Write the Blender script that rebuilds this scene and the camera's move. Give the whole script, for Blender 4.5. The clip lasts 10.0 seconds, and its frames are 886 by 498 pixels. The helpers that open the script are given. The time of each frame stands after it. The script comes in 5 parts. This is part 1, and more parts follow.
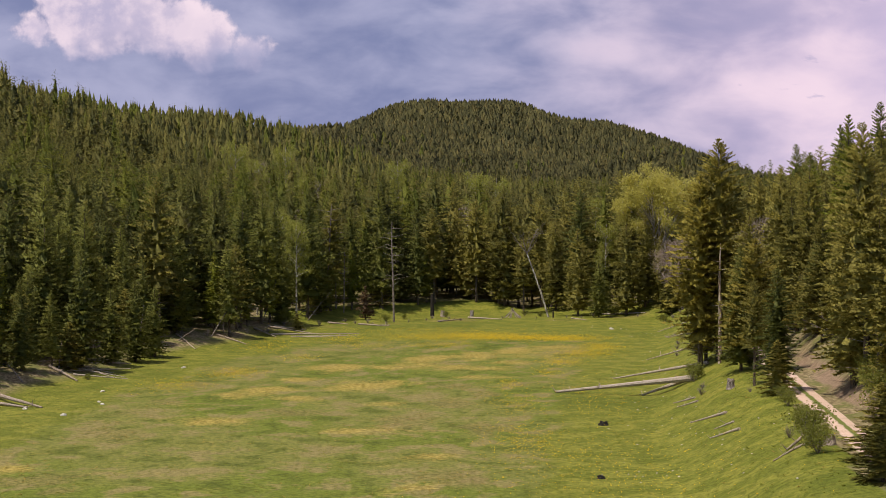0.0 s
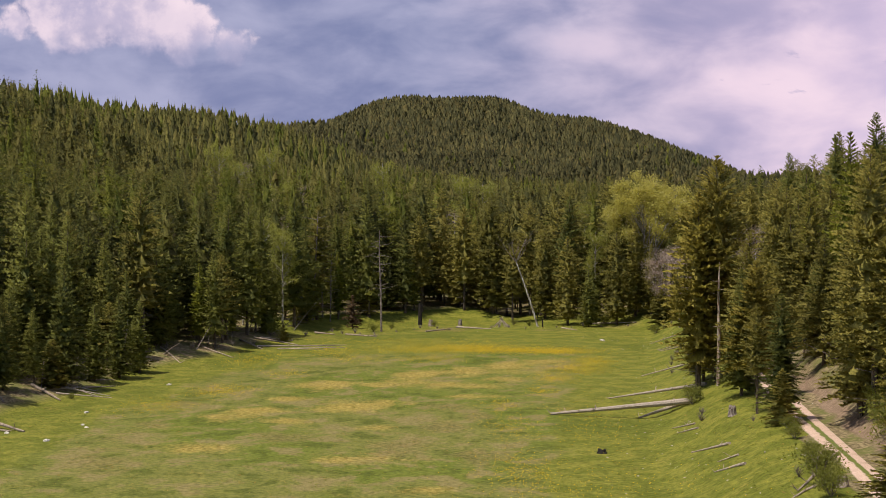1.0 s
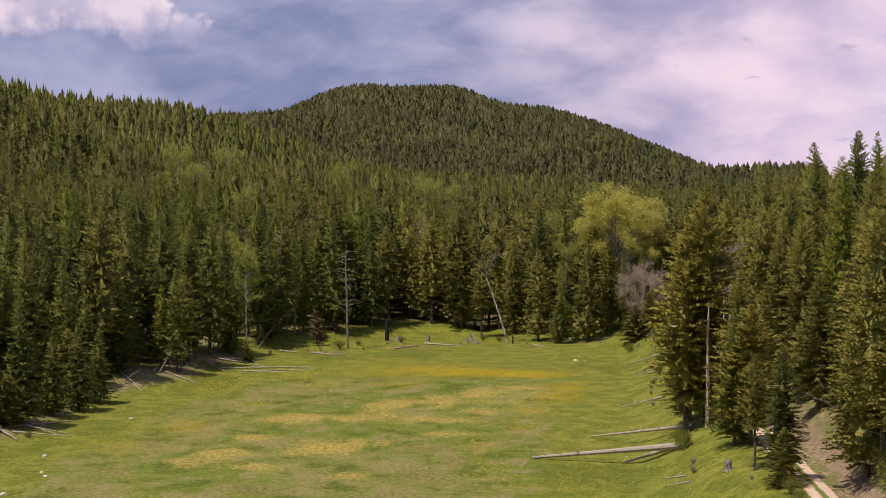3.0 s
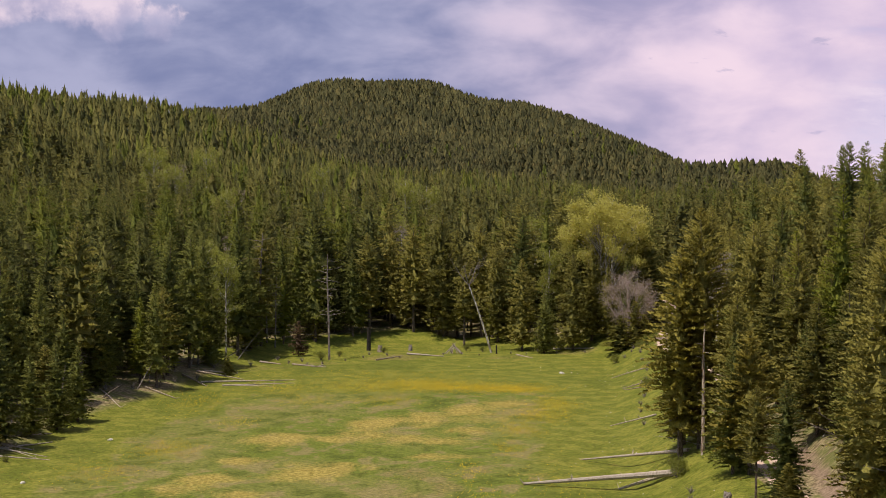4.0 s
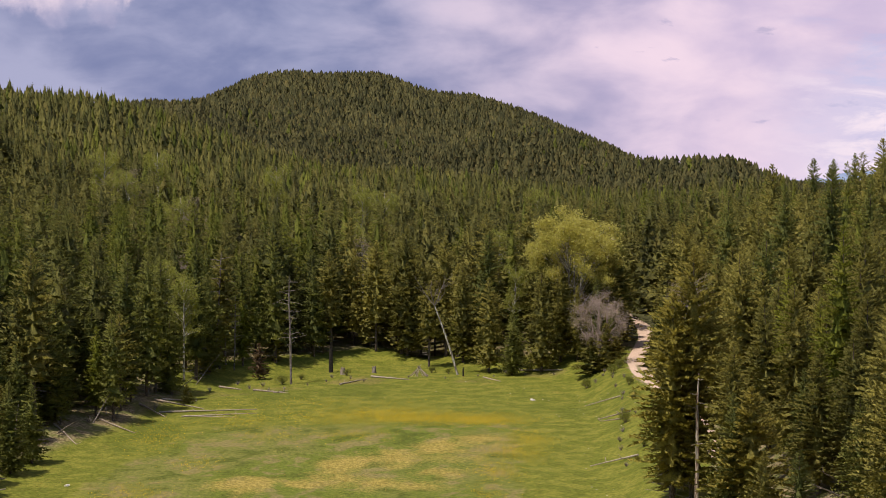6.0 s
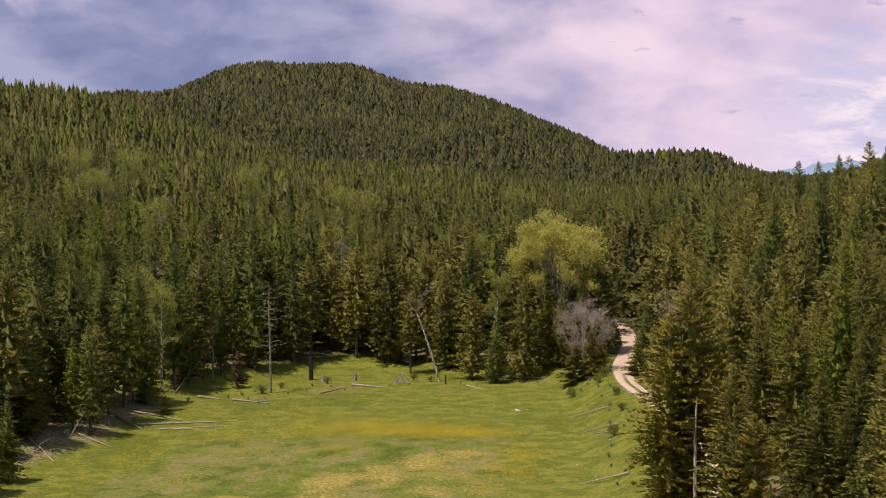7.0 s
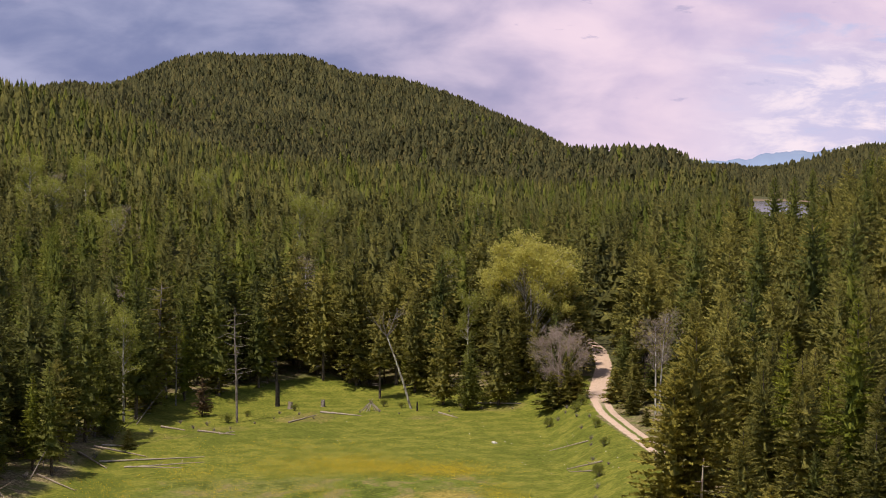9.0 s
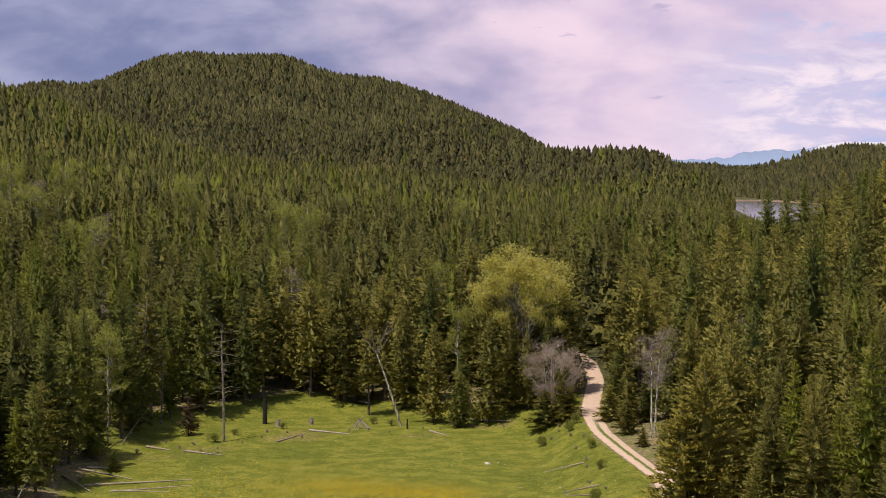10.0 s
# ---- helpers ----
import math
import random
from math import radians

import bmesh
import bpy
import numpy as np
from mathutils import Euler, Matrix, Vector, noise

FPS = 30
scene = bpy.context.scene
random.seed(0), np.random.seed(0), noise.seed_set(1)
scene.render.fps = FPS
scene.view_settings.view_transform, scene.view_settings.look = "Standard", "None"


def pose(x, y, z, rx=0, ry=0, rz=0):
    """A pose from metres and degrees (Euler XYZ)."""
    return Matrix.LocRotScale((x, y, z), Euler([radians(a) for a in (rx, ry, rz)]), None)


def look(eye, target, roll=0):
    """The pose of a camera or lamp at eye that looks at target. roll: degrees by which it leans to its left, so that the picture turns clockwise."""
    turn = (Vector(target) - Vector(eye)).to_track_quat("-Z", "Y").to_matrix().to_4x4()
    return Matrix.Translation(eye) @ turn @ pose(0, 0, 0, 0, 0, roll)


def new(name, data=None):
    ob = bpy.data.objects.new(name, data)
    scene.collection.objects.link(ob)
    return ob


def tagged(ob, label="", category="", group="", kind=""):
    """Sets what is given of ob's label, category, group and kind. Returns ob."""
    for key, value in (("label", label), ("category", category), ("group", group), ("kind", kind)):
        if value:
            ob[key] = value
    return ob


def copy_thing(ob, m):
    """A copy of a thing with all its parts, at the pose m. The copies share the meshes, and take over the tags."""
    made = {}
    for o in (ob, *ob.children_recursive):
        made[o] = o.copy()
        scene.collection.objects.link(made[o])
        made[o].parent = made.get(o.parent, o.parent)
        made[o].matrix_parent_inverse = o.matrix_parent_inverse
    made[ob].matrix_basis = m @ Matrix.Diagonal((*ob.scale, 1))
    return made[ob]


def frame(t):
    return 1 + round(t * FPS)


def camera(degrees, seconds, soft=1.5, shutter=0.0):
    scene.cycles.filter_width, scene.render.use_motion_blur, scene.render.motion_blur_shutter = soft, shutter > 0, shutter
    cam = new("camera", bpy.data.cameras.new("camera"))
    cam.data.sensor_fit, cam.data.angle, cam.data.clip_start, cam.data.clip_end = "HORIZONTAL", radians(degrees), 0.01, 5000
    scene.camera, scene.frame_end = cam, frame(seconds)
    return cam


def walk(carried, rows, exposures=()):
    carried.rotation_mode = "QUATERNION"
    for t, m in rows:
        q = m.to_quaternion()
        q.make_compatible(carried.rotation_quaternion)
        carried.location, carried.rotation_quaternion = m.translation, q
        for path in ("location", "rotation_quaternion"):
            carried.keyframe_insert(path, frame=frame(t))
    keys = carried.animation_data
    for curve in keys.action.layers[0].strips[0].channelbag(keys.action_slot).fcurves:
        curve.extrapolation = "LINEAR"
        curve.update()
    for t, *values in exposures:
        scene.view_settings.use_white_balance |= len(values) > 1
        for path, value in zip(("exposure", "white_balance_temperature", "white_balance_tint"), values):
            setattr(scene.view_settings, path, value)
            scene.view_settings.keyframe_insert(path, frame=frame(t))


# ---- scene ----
# ---- camera ----
cam = camera(29.20, 10.0, soft=0.75)
PATH = [
    (0, (0.01, 0.00, 19.17), (0.01, 99.98, 16.94), -0.33),
    (0.5, (-0.56, 2.00, 20.36), (-0.07, 101.97, 17.96), -0.29),
    (1, (-1.08, 4.11, 21.59), (-0.02, 104.07, 19.02), -0.22),
    (1.5, (-1.55, 6.15, 22.82), (0.10, 106.10, 20.05), -0.17),
    (2, (-2.11, 8.15, 24.04), (0.20, 108.08, 21.04), -0.14),
    (2.5, (-2.59, 10.07, 25.21), (0.38, 109.98, 21.99), -0.11),
    (4, (-4.40, 16.33, 29.11), (0.79, 116.12, 25.19), -0.06),
    (4.5, (-5.08, 18.62, 30.29), (0.86, 118.36, 26.28), -0.01),
    (5, (-5.73, 20.86, 31.49), (0.98, 120.54, 27.33), -0.01),
    (5.5, (-6.35, 23.09, 32.68), (1.16, 122.72, 28.34), 0.01),
    (7, (-8.26, 30.20, 36.30), (1.71, 129.57, 31.08), 0.09),
    (7.5, (-8.98, 32.42, 37.59), (1.81, 131.69, 32.15), 0.14),
    (8, (-9.63, 34.70, 38.87), (1.90, 133.88, 33.27), 0.17),
    (8.5, (-10.26, 37.04, 40.17), (2.02, 136.11, 34.36), 0.19),
    (9, (-11.02, 39.51, 41.35), (1.98, 138.48, 35.40), 0.19),
    (9.5, (-11.64, 42.00, 42.56), (1.98, 140.88, 36.54), 0.21),
    (10, (-12.31, 44.46, 43.74), (1.96, 143.25, 37.66), 0.23),
]
walk(cam, [(t, look(eye, target, roll)) for t, eye, target, roll in PATH])

# ---- world, sun ----
SUN_AZ, SUN_EL = radians(-128), radians(66)      # azimuth from +y towards +x
world = bpy.data.worlds.new("sky")
scene.world = world
world.use_nodes = True


class Nodes:
    """A short way to write node trees."""

    def __init__(self, tree):
        self.tree = tree
        tree.nodes.clear()

    def add(self, kind, settings=None, **inputs):
        node = self.tree.nodes.new(kind)
        for key, value in (settings or {}).items():
            setattr(node, key, value)
        for key, value in inputs.items():
            key = int(key[1:]) if key[0] == "i" and key[1:].isdigit() else key.replace("_", " ")
            self.put(node.inputs[key], value)
        return node

    def put(self, socket, value):
        if isinstance(value, bpy.types.NodeSocket):
            self.tree.links.new(value, socket)
        elif isinstance(value, bpy.types.Node):
            self.tree.links.new(value.outputs[0], socket)
        else:
            socket.default_value = value

    def math(self, op, a, b=0.0, clamp=False):
        return self.add("ShaderNodeMath", {"operation": op, "use_clamp": clamp}, i0=a, i1=b).outputs[0]

    def mix(self, fac, a, b, blend="MIX"):
        node = self.add("ShaderNodeMix", {"data_type": "RGBA", "blend_type": blend})
        for i, v in ((0, fac), (6, a), (7, b)):
            self.put(node.inputs[i], v)
        return node.outputs[2]

    def noise(self, vector, scale, detail=3.0, rough=0.55, distort=0.0):
        return self.add("ShaderNodeTexNoise", None, Vector=vector, Scale=scale, Detail=detail, Roughness=rough, Distortion=distort).outputs[0]

    def step(self, value, low, high):
        return self.add("ShaderNodeMapRange", {"interpolation_type": "SMOOTHSTEP"}, i0=value, i1=low, i2=high).outputs[0]

    def scaled(self, vector, x, y, z):
        return self.add("ShaderNodeVectorMath", {"operation": "MULTIPLY"}, i0=vector, i1=(x, y, z)).outputs[0]


def rgb(r, g, b):
    return (r, g, b, 1.0)


def build_sky(n):
    """Broken spring cloud: a dark blue-grey bank, a sunlit cumulus and bright thin cloud to the side."""
    way = n.add("ShaderNodeTexCoord").outputs["Generated"]
    split = n.add("ShaderNodeSeparateXYZ", None, i0=way)
    ahead = n.math("MAXIMUM", split.outputs[1], 0.05)
    u, v = n.math("DIVIDE", split.outputs[0], ahead), n.math("DIVIDE", split.outputs[2], ahead)
    uv = n.add("ShaderNodeCombineXYZ", None, i0=u, i1=v, i2=0.0).outputs[0]
    clear = n.add("ShaderNodeTexSky", {"sky_type": "NISHITA", "sun_disc": False, "sun_elevation": SUN_EL, "sun_rotation": SUN_AZ}).outputs[0]
    clear = n.mix(1.0, clear, rgb(0.105, 0.105, 0.105), "MULTIPLY")
    flat = n.scaled(uv, 1.0, 2.1, 1.0)
    broad, fine = n.noise(flat, 5.0, 4.0, 0.45, 0.2), n.noise(flat, 16.0, 6.0, 0.52, 0.25)
    wob = n.math("ADD", n.math("MULTIPLY", n.math("SUBTRACT", broad, 0.5), 0.34), n.math("MULTIPLY", n.math("SUBTRACT", fine, 0.5), 0.14))
    side = n.step(n.math("ADD", n.math("ADD", u, n.math("MULTIPLY", v, -0.15)), wob), -0.02, 0.25)
    both = n.math("ADD", n.math("MULTIPLY", broad, 0.55), n.math("MULTIPLY", fine, 0.45))
    dark = n.mix(n.step(both, 0.40, 0.61), rgb(0.205, 0.232, 0.410), rgb(0.40, 0.405, 0.585))
    bright = n.mix(n.step(both, 0.36, 0.62), rgb(0.60, 0.495, 0.685), rgb(0.87, 0.685, 0.795))
    cloud = n.mix(side, dark, bright)
    # small dark shreds under the bright cloud
    shred = n.noise(n.scaled(uv, 1.0, 3.0, 1.0), 26.0, 6.0, 0.55, 0.2)
    cloud = n.mix(n.math("MULTIPLY", n.math("MULTIPLY", n.step(shred, 0.64, 0.72), side), 0.55), cloud, rgb(0.40, 0.37, 0.56))
    # the heaped cloud: rounded towers with a crisp, crinkled edge
    puff, crinkle = n.noise(uv, 30.0, 5.0, 0.55, 0.1), n.noise(uv, 80.0, 6.0, 0.6, 0.1)
    grow_by = n.math("ADD", n.math("MULTIPLY", n.math("SUBTRACT", puff, 0.5), 0.045), n.math("MULTIPLY", n.math("SUBTRACT", crinkle, 0.5), 0.012))
    body = None
    for cu, cv, cr in ((-0.203, 0.125, 0.037), (-0.238, 0.108, 0.013), (-0.160, 0.108, 0.021), (-0.138, 0.100, 0.019), (-0.113, 0.094, 0.014), (-0.176, 0.112, 0.022), (-0.19, 0.155, 0.045)):
        away = n.add("ShaderNodeVectorMath", {"operation": "DISTANCE"}, i0=uv, i1=(cu, cv, 0.0)).outputs["Value"]
        inside = n.math("SUBTRACT", cr, away)
        body = inside if body is None else n.math("MAXIMUM", body, inside)
    body = n.math("ADD", body, grow_by)
    foot = n.math("ADD", n.math("SUBTRACT", v, 0.084), n.math("MULTIPLY", n.math("SUBTRACT", puff, 0.5), 0.055))
    heap = n.math("MULTIPLY", n.step(body, -0.001, 0.0065), n.step(foot, -0.010, 0.024))
    edge_lit = n.math("ADD", n.math("MULTIPLY", n.step(body, 0.020, 0.002), 0.32), n.math("MULTIPLY", n.step(n.math("ADD", n.math("MULTIPLY", puff, 0.6), n.math("MULTIPLY", crinkle, 0.4)), 0.40, 0.60), 0.75))
    lit = n.mix(n.math("MINIMUM", edge_lit, 1.0), rgb(0.50, 0.45, 0.62), rgb(0.90, 0.735, 0.815))
    lit = n.mix(n.step(foot, 0.022, 0.002), lit, rgb(0.52, 0.47, 0.64))
    cloud = n.mix(n.math("MULTIPLY", heap, 0.95), cloud, lit)
    # low heaps and blue gaps far to the side
    low = n.math("MULTIPLY", n.step(u, 0.25, 0.36), n.step(v, 0.085, 0.035))
    rows = n.noise(n.scaled(uv, 1.0, 3.2, 1.0), 16.0, 8.0, 0.6, 0.3)
    cloud = n.mix(n.math("MULTIPLY", low, 0.75), cloud, rgb(0.56, 0.55, 0.77))
    cloud = n.mix(n.math("MULTIPLY", low, n.step(rows, 0.47, 0.64)), cloud, rgb(0.92, 0.78, 0.86))
    gap = n.math("MULTIPLY", n.step(u, 0.26, 0.42), n.step(rows, 0.47, 0.33))
    cloud = n.mix(n.math("MULTIPLY", gap, 0.6), cloud, rgb(0.42, 0.52, 0.80))
    # scattered cloud overhead lets more of the clear sky through
    up = n.step(split.outputs[2], 0.22, 0.55)
    whole = n.mix(n.math("MAXIMUM", n.math("MULTIPLY", up, 0.25), n.step(split.outputs[1], 0.35, 0.05)), cloud, clear)
    back = n.add("ShaderNodeBackground", None, Color=whole, Strength=1.04)
    n.add("ShaderNodeOutputWorld", None, Surface=back)


build_sky(Nodes(world.node_tree))
sun_data = bpy.data.lights.new("sun", "SUN")
sun_data.energy, sun_data.angle, sun_data.color = 4.65, radians(0.6), (1.0, 0.92, 0.78)
sun = new("sun", sun_data)
sun.matrix_world = look((400 * math.sin(SUN_AZ), 400 * math.cos(SUN_AZ), 400 * math.tan(SUN_EL)), (0, 0, 0))

# ---- shape of the land ----
FAR_HILLS = [(-160, 1850, 75, 280, 67.0), (-95, 1850, 60, 280, 40.9), (-35, 1850, 60, 280, 81.3), (25, 1850, 60, 280, 65.8),
             (85, 1850, 60, 280, 80.1), (145, 1850, 60, 280, 53.1), (210, 1850, 65, 280, 64.8), (280, 1850, 65, 280, 42.1),
             (-300, 1650, 140, 350, 67.7), (620, 1800, 110, 260, 3.5), (800, 1800, 120, 300, 14.0), (340, 1820, 50, 240, 8.1),
             (118, 1850, 28, 280, -3.8), (175, 1850, 30, 280, 3.9), (320, 1780, 40, 200, 12.2), (-125, 1850, 35, 280, -9.7),
             (-230, 900, 40, 120, 30.0), (560, 1850, 60, 200, 7.7), (700, 1820, 60, 220, 28.6)]
NEAR_HILLS = [(-80, 1350, 130, 240, 66.3), (60, 1350, 110, 220, 15.4), (-130, 950, 110, 210, 56.0), (-190, 560, 100, 180, 55.0),
              (-185, 270, 95, 150, 15.0), (-225, 1080, 62, 190, 33.9), (180, 1300, 80, 180, 46.5), (265, 1070, 60, 130, 32.5), (440, 1200, 140, 420, -14.0),
              (180, 250, 85, 160, 38.2), (170, 480, 100, 130, 1.5), (0, 640, 90, 130, 11.0), (70, 880, 110, 160, 16.5),
              (350, 960, 75, 200, -14.0), (190, 90, 100, 110, 18.9), (-190, 60, 100, 120, 9.8)]
EDGE_Y = [-200, 100, 180, 200, 222, 240, 262, 280, 292, 305, 318, 330]
EDGE_L = [-48, -48, -45.5, -40.5, -38.5, -33, -28, -24.5, -21.5, -16, -4, 12]
EDGE_R = [14, 16, 24, 26.7, 29.6, 32, 35.8, 38, 39.2, 34, 21.7, 13]
ROAD_Y = [-200, 80, 114, 120, 129, 140, 154, 165, 178, 195, 220, 245, 266, 280, 297, 311.5, 328, 348, 370]
ROAD_X = [16, 24, 27.7, 28.2, 28.8, 29.7, 31.0, 32.2, 33.9, 36.2, 40, 43.6, 44.0, 44.6, 47.0, 50.8, 55.3, 58.8, 58]
ROAD_Z = [3.6, 3.8, 3.9, 3.9, 4.0, 4.0, 4.0, 4.0, 4.0, 3.8, 3.5, 3.3, 3.1, 3.0, 3.0, 3.1, 3.5, 4.0, 5.0]
LAKE_Z = -5.0
LAKE = (415, 1240, 85, 300)


def smooth(a, low, high):
    s = np.clip((a - low) / (high - low), 0, 1)
    return s * s * (3 - 2 * s)


def waves(x, y, size, seed=0):
    """Gentle, even unevenness of about -1 to 1."""
    r, out = np.random.RandomState(seed), 0
    for k in range(6):
        a, p, w = r.uniform(0, 6.28), r.uniform(0, 6.28), (0.6 + 0.35 * k) * 6.28 / size
        out = out + np.sin((x * np.cos(a) + y * np.sin(a)) * w + p) / (1 + 0.3 * k)
    return out / 3


def outside(x, y):
    """Metres outside the meadow's edge; below zero in it."""
    left, right = np.interp(y, EDGE_Y, EDGE_L), np.interp(y, EDGE_Y, EDGE_R)
    ragged = 1.3 * waves(x, y, 22, 3)
    return np.maximum(np.maximum(left - x, x - right), (y - 322) * 1.0) + ragged


def road_gap(x, y):
    return np.abs(x - np.interp(y, ROAD_Y, ROAD_X)) * np.where(y < 372, 1, 9)


def ground_z(x, y):
    x, y = np.asarray(x, float), np.asarray(y, float)
    z = sum(h * np.exp(-((x - a) / sa) ** 2 - ((y - b) / sb) ** 2) for a, b, sa, sb, h in FAR_HILLS + NEAR_HILLS)
    bed = smooth(1.25 - np.sqrt(((x - LAKE[0]) / LAKE[2]) ** 2 + ((y - LAKE[1]) / LAKE[3]) ** 2), -0.15, 0.35)
    z = z * (1 - bed) + (LAKE_Z - 2.0) * bed
    out = outside(x, y)
    z = z * smooth(out, -4, 30) + 1.3 * smooth(out, -2.5, 7) + 0.05 * waves(x, y, 17, 5) + 0.5 * waves(x, y, 60, 6) * smooth(out, 2, 20)
    rx, rz = np.interp(y, ROAD_Y, ROAD_X), np.interp(y, ROAD_Y, ROAD_Z)
    near = smooth(y, 385, 350)
    foot = np.interp(y, EDGE_Y, EDGE_R) + 1.0
    bench = rz * smooth(x, np.minimum(foot - 4, rx - 7.5), rx - 2.2)
    cut = rz + 2.2 * smooth(x - rx, 2.2, 6.0) * smooth(y, 215, 190) + 0.8 * smooth(x - rx, 2.3, 9.0)
    shaped = np.where(x < rx + 2.3, bench, cut)
    pull = near * smooth(x, foot - 6, foot) * smooth(x, rx + 24, rx + 6)
    return z * (1 - pull) + shaped * pull


def ground_at(x, y):
    return float(ground_z(x, y))


# ---- materials ----
def material(name):
    m = bpy.data.materials.new(name)
    m.use_nodes = True
    return m, Nodes(m.node_tree)


def finish(n, color, rough=0.9, bump=None, height=0.3, distance=0.05, thin=None, spec=0.2):
    b = n.add("ShaderNodeBsdfPrincipled", None, Base_Color=color, Roughness=rough)
    n.put(b.inputs["Specular IOR Level"], spec)
    if bump is not None:
        n.put(b.inputs["Normal"], n.add("ShaderNodeBump", None, Strength=height, Distance=distance, Height=bump))
    out = b.outputs[0]
    if thin is not None:
        t = n.add("ShaderNodeBsdfTranslucent", None, Color=thin)
        out = n.add("ShaderNodeMixShader", None, i0=0.50, i1=out, i2=t.outputs[0]).outputs[0]
    n.add("ShaderNodeOutputMaterial", None, Surface=out)


def where(n):
    return n.add("ShaderNodeNewGeometry").outputs["Position"]


def needle_material(name, dark, light, by_object, grain=2.6):
    """Needles: the shade differs from tree to tree and from twig to twig."""
    m, n = material(name)
    if by_object:
        tree = n.add("ShaderNodeObjectInfo").outputs["Random"]
    else:
        tree = n.add("ShaderNodeAttribute", {"attribute_name": "tint"}).outputs["Fac"]
    twig = n.add("ShaderNodeNewGeometry").outputs["Random Per Island"]
    blend = n.math("ADD", n.math("MULTIPLY", tree, 0.76), n.math("MULTIPLY", twig, 0.24))
    c = n.mix(blend, rgb(*dark), rgb(*light))
    dry = n.step(n.math("ADD", n.math("MULTIPLY", twig, 0.5), n.math("MULTIPLY", n.noise(where(n), 0.16, 2.0), 1.0)), 0.86, 1.05)
    c = n.mix(n.math("MULTIPLY", dry, 0.18), c, rgb(0.19, 0.115, 0.030))
    tuft = n.noise(where(n), grain, 2.0, 0.6)
    c = n.mix(1.0, c, n.mix(n.step(tuft, 0.36, 0.64), rgb(1.22, 1.22, 1.24), rgb(2.18, 2.06, 1.90)), "MULTIPLY")
    finish(n, c, 0.75, tuft, 0.45, 0.3, thin=n.mix(0.5, c, rgb(light[0] * 1.3, light[1] * 1.3, light[2])), spec=0.25)
    return m


FIR = needle_material("fir_needles", (0.090, 0.091, 0.026), (0.250, 0.222, 0.056), True, 5.0)
# Cooler green, also darkened to carry the shade of the left forest edge.
FIR_DARK = needle_material("dark_fir_needles", (0.066, 0.078, 0.023), (0.182, 0.188, 0.047), True, 5.0)
OLIVE = needle_material("olive_needles", (0.122, 0.108, 0.025), (0.265, 0.226, 0.049), True, 5.0)
LARCH = needle_material("larch_needles", (0.095, 0.115, 0.014), (0.215, 0.220, 0.030), True, 5.0)
# Far woods: muted tones, with the haze of distance put into the colour.
FAR_HAZED = needle_material("hill_needles", (0.045, 0.047, 0.021), (0.134, 0.121, 0.046), False, 0.9)
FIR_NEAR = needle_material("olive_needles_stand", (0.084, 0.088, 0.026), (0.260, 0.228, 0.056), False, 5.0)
# Darker copy for the woods on the left; their shade is in the colour.
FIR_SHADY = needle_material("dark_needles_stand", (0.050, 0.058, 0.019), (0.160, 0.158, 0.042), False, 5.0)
FIR_FAR = needle_material("fir_needles_stand", (0.044, 0.049, 0.018), (0.182, 0.168, 0.046), False, 4.0)
LARCH_FAR = needle_material("larch_needles_stand", (0.066, 0.080, 0.014), (0.150, 0.158, 0.026), False, 4.0)


def bark_material(name, a, b, scale=4.0):
    m, n = material(name)
    p = n.scaled(where(n), 1.0, 1.0, 0.25)
    g = n.noise(p, scale * 3, 6.0, 0.65)
    finish(n, n.mix(n.step(g, 0.42, 0.58), rgb(*a), rgb(*b)), 0.9, g, 0.7, 0.05)
    return m


BARK = bark_material("fir_bark", (0.055, 0.040, 0.030), (0.17, 0.125, 0.095))
PALE_BARK = bark_material("pale_bark", (0.16, 0.13, 0.10), (0.58, 0.53, 0.46), 1.5)
BLEACHED = bark_material("bleached_wood", (0.24, 0.185, 0.150), (0.47, 0.385, 0.320), 5.0)
GREY_WOOD = bark_material("weathered_wood", (0.20, 0.150, 0.115), (0.40, 0.320, 0.260), 5.0)
DEAD_TWIG = bark_material("dead_twigs", (0.12, 0.09, 0.08), (0.30, 0.25, 0.22), 3.0)


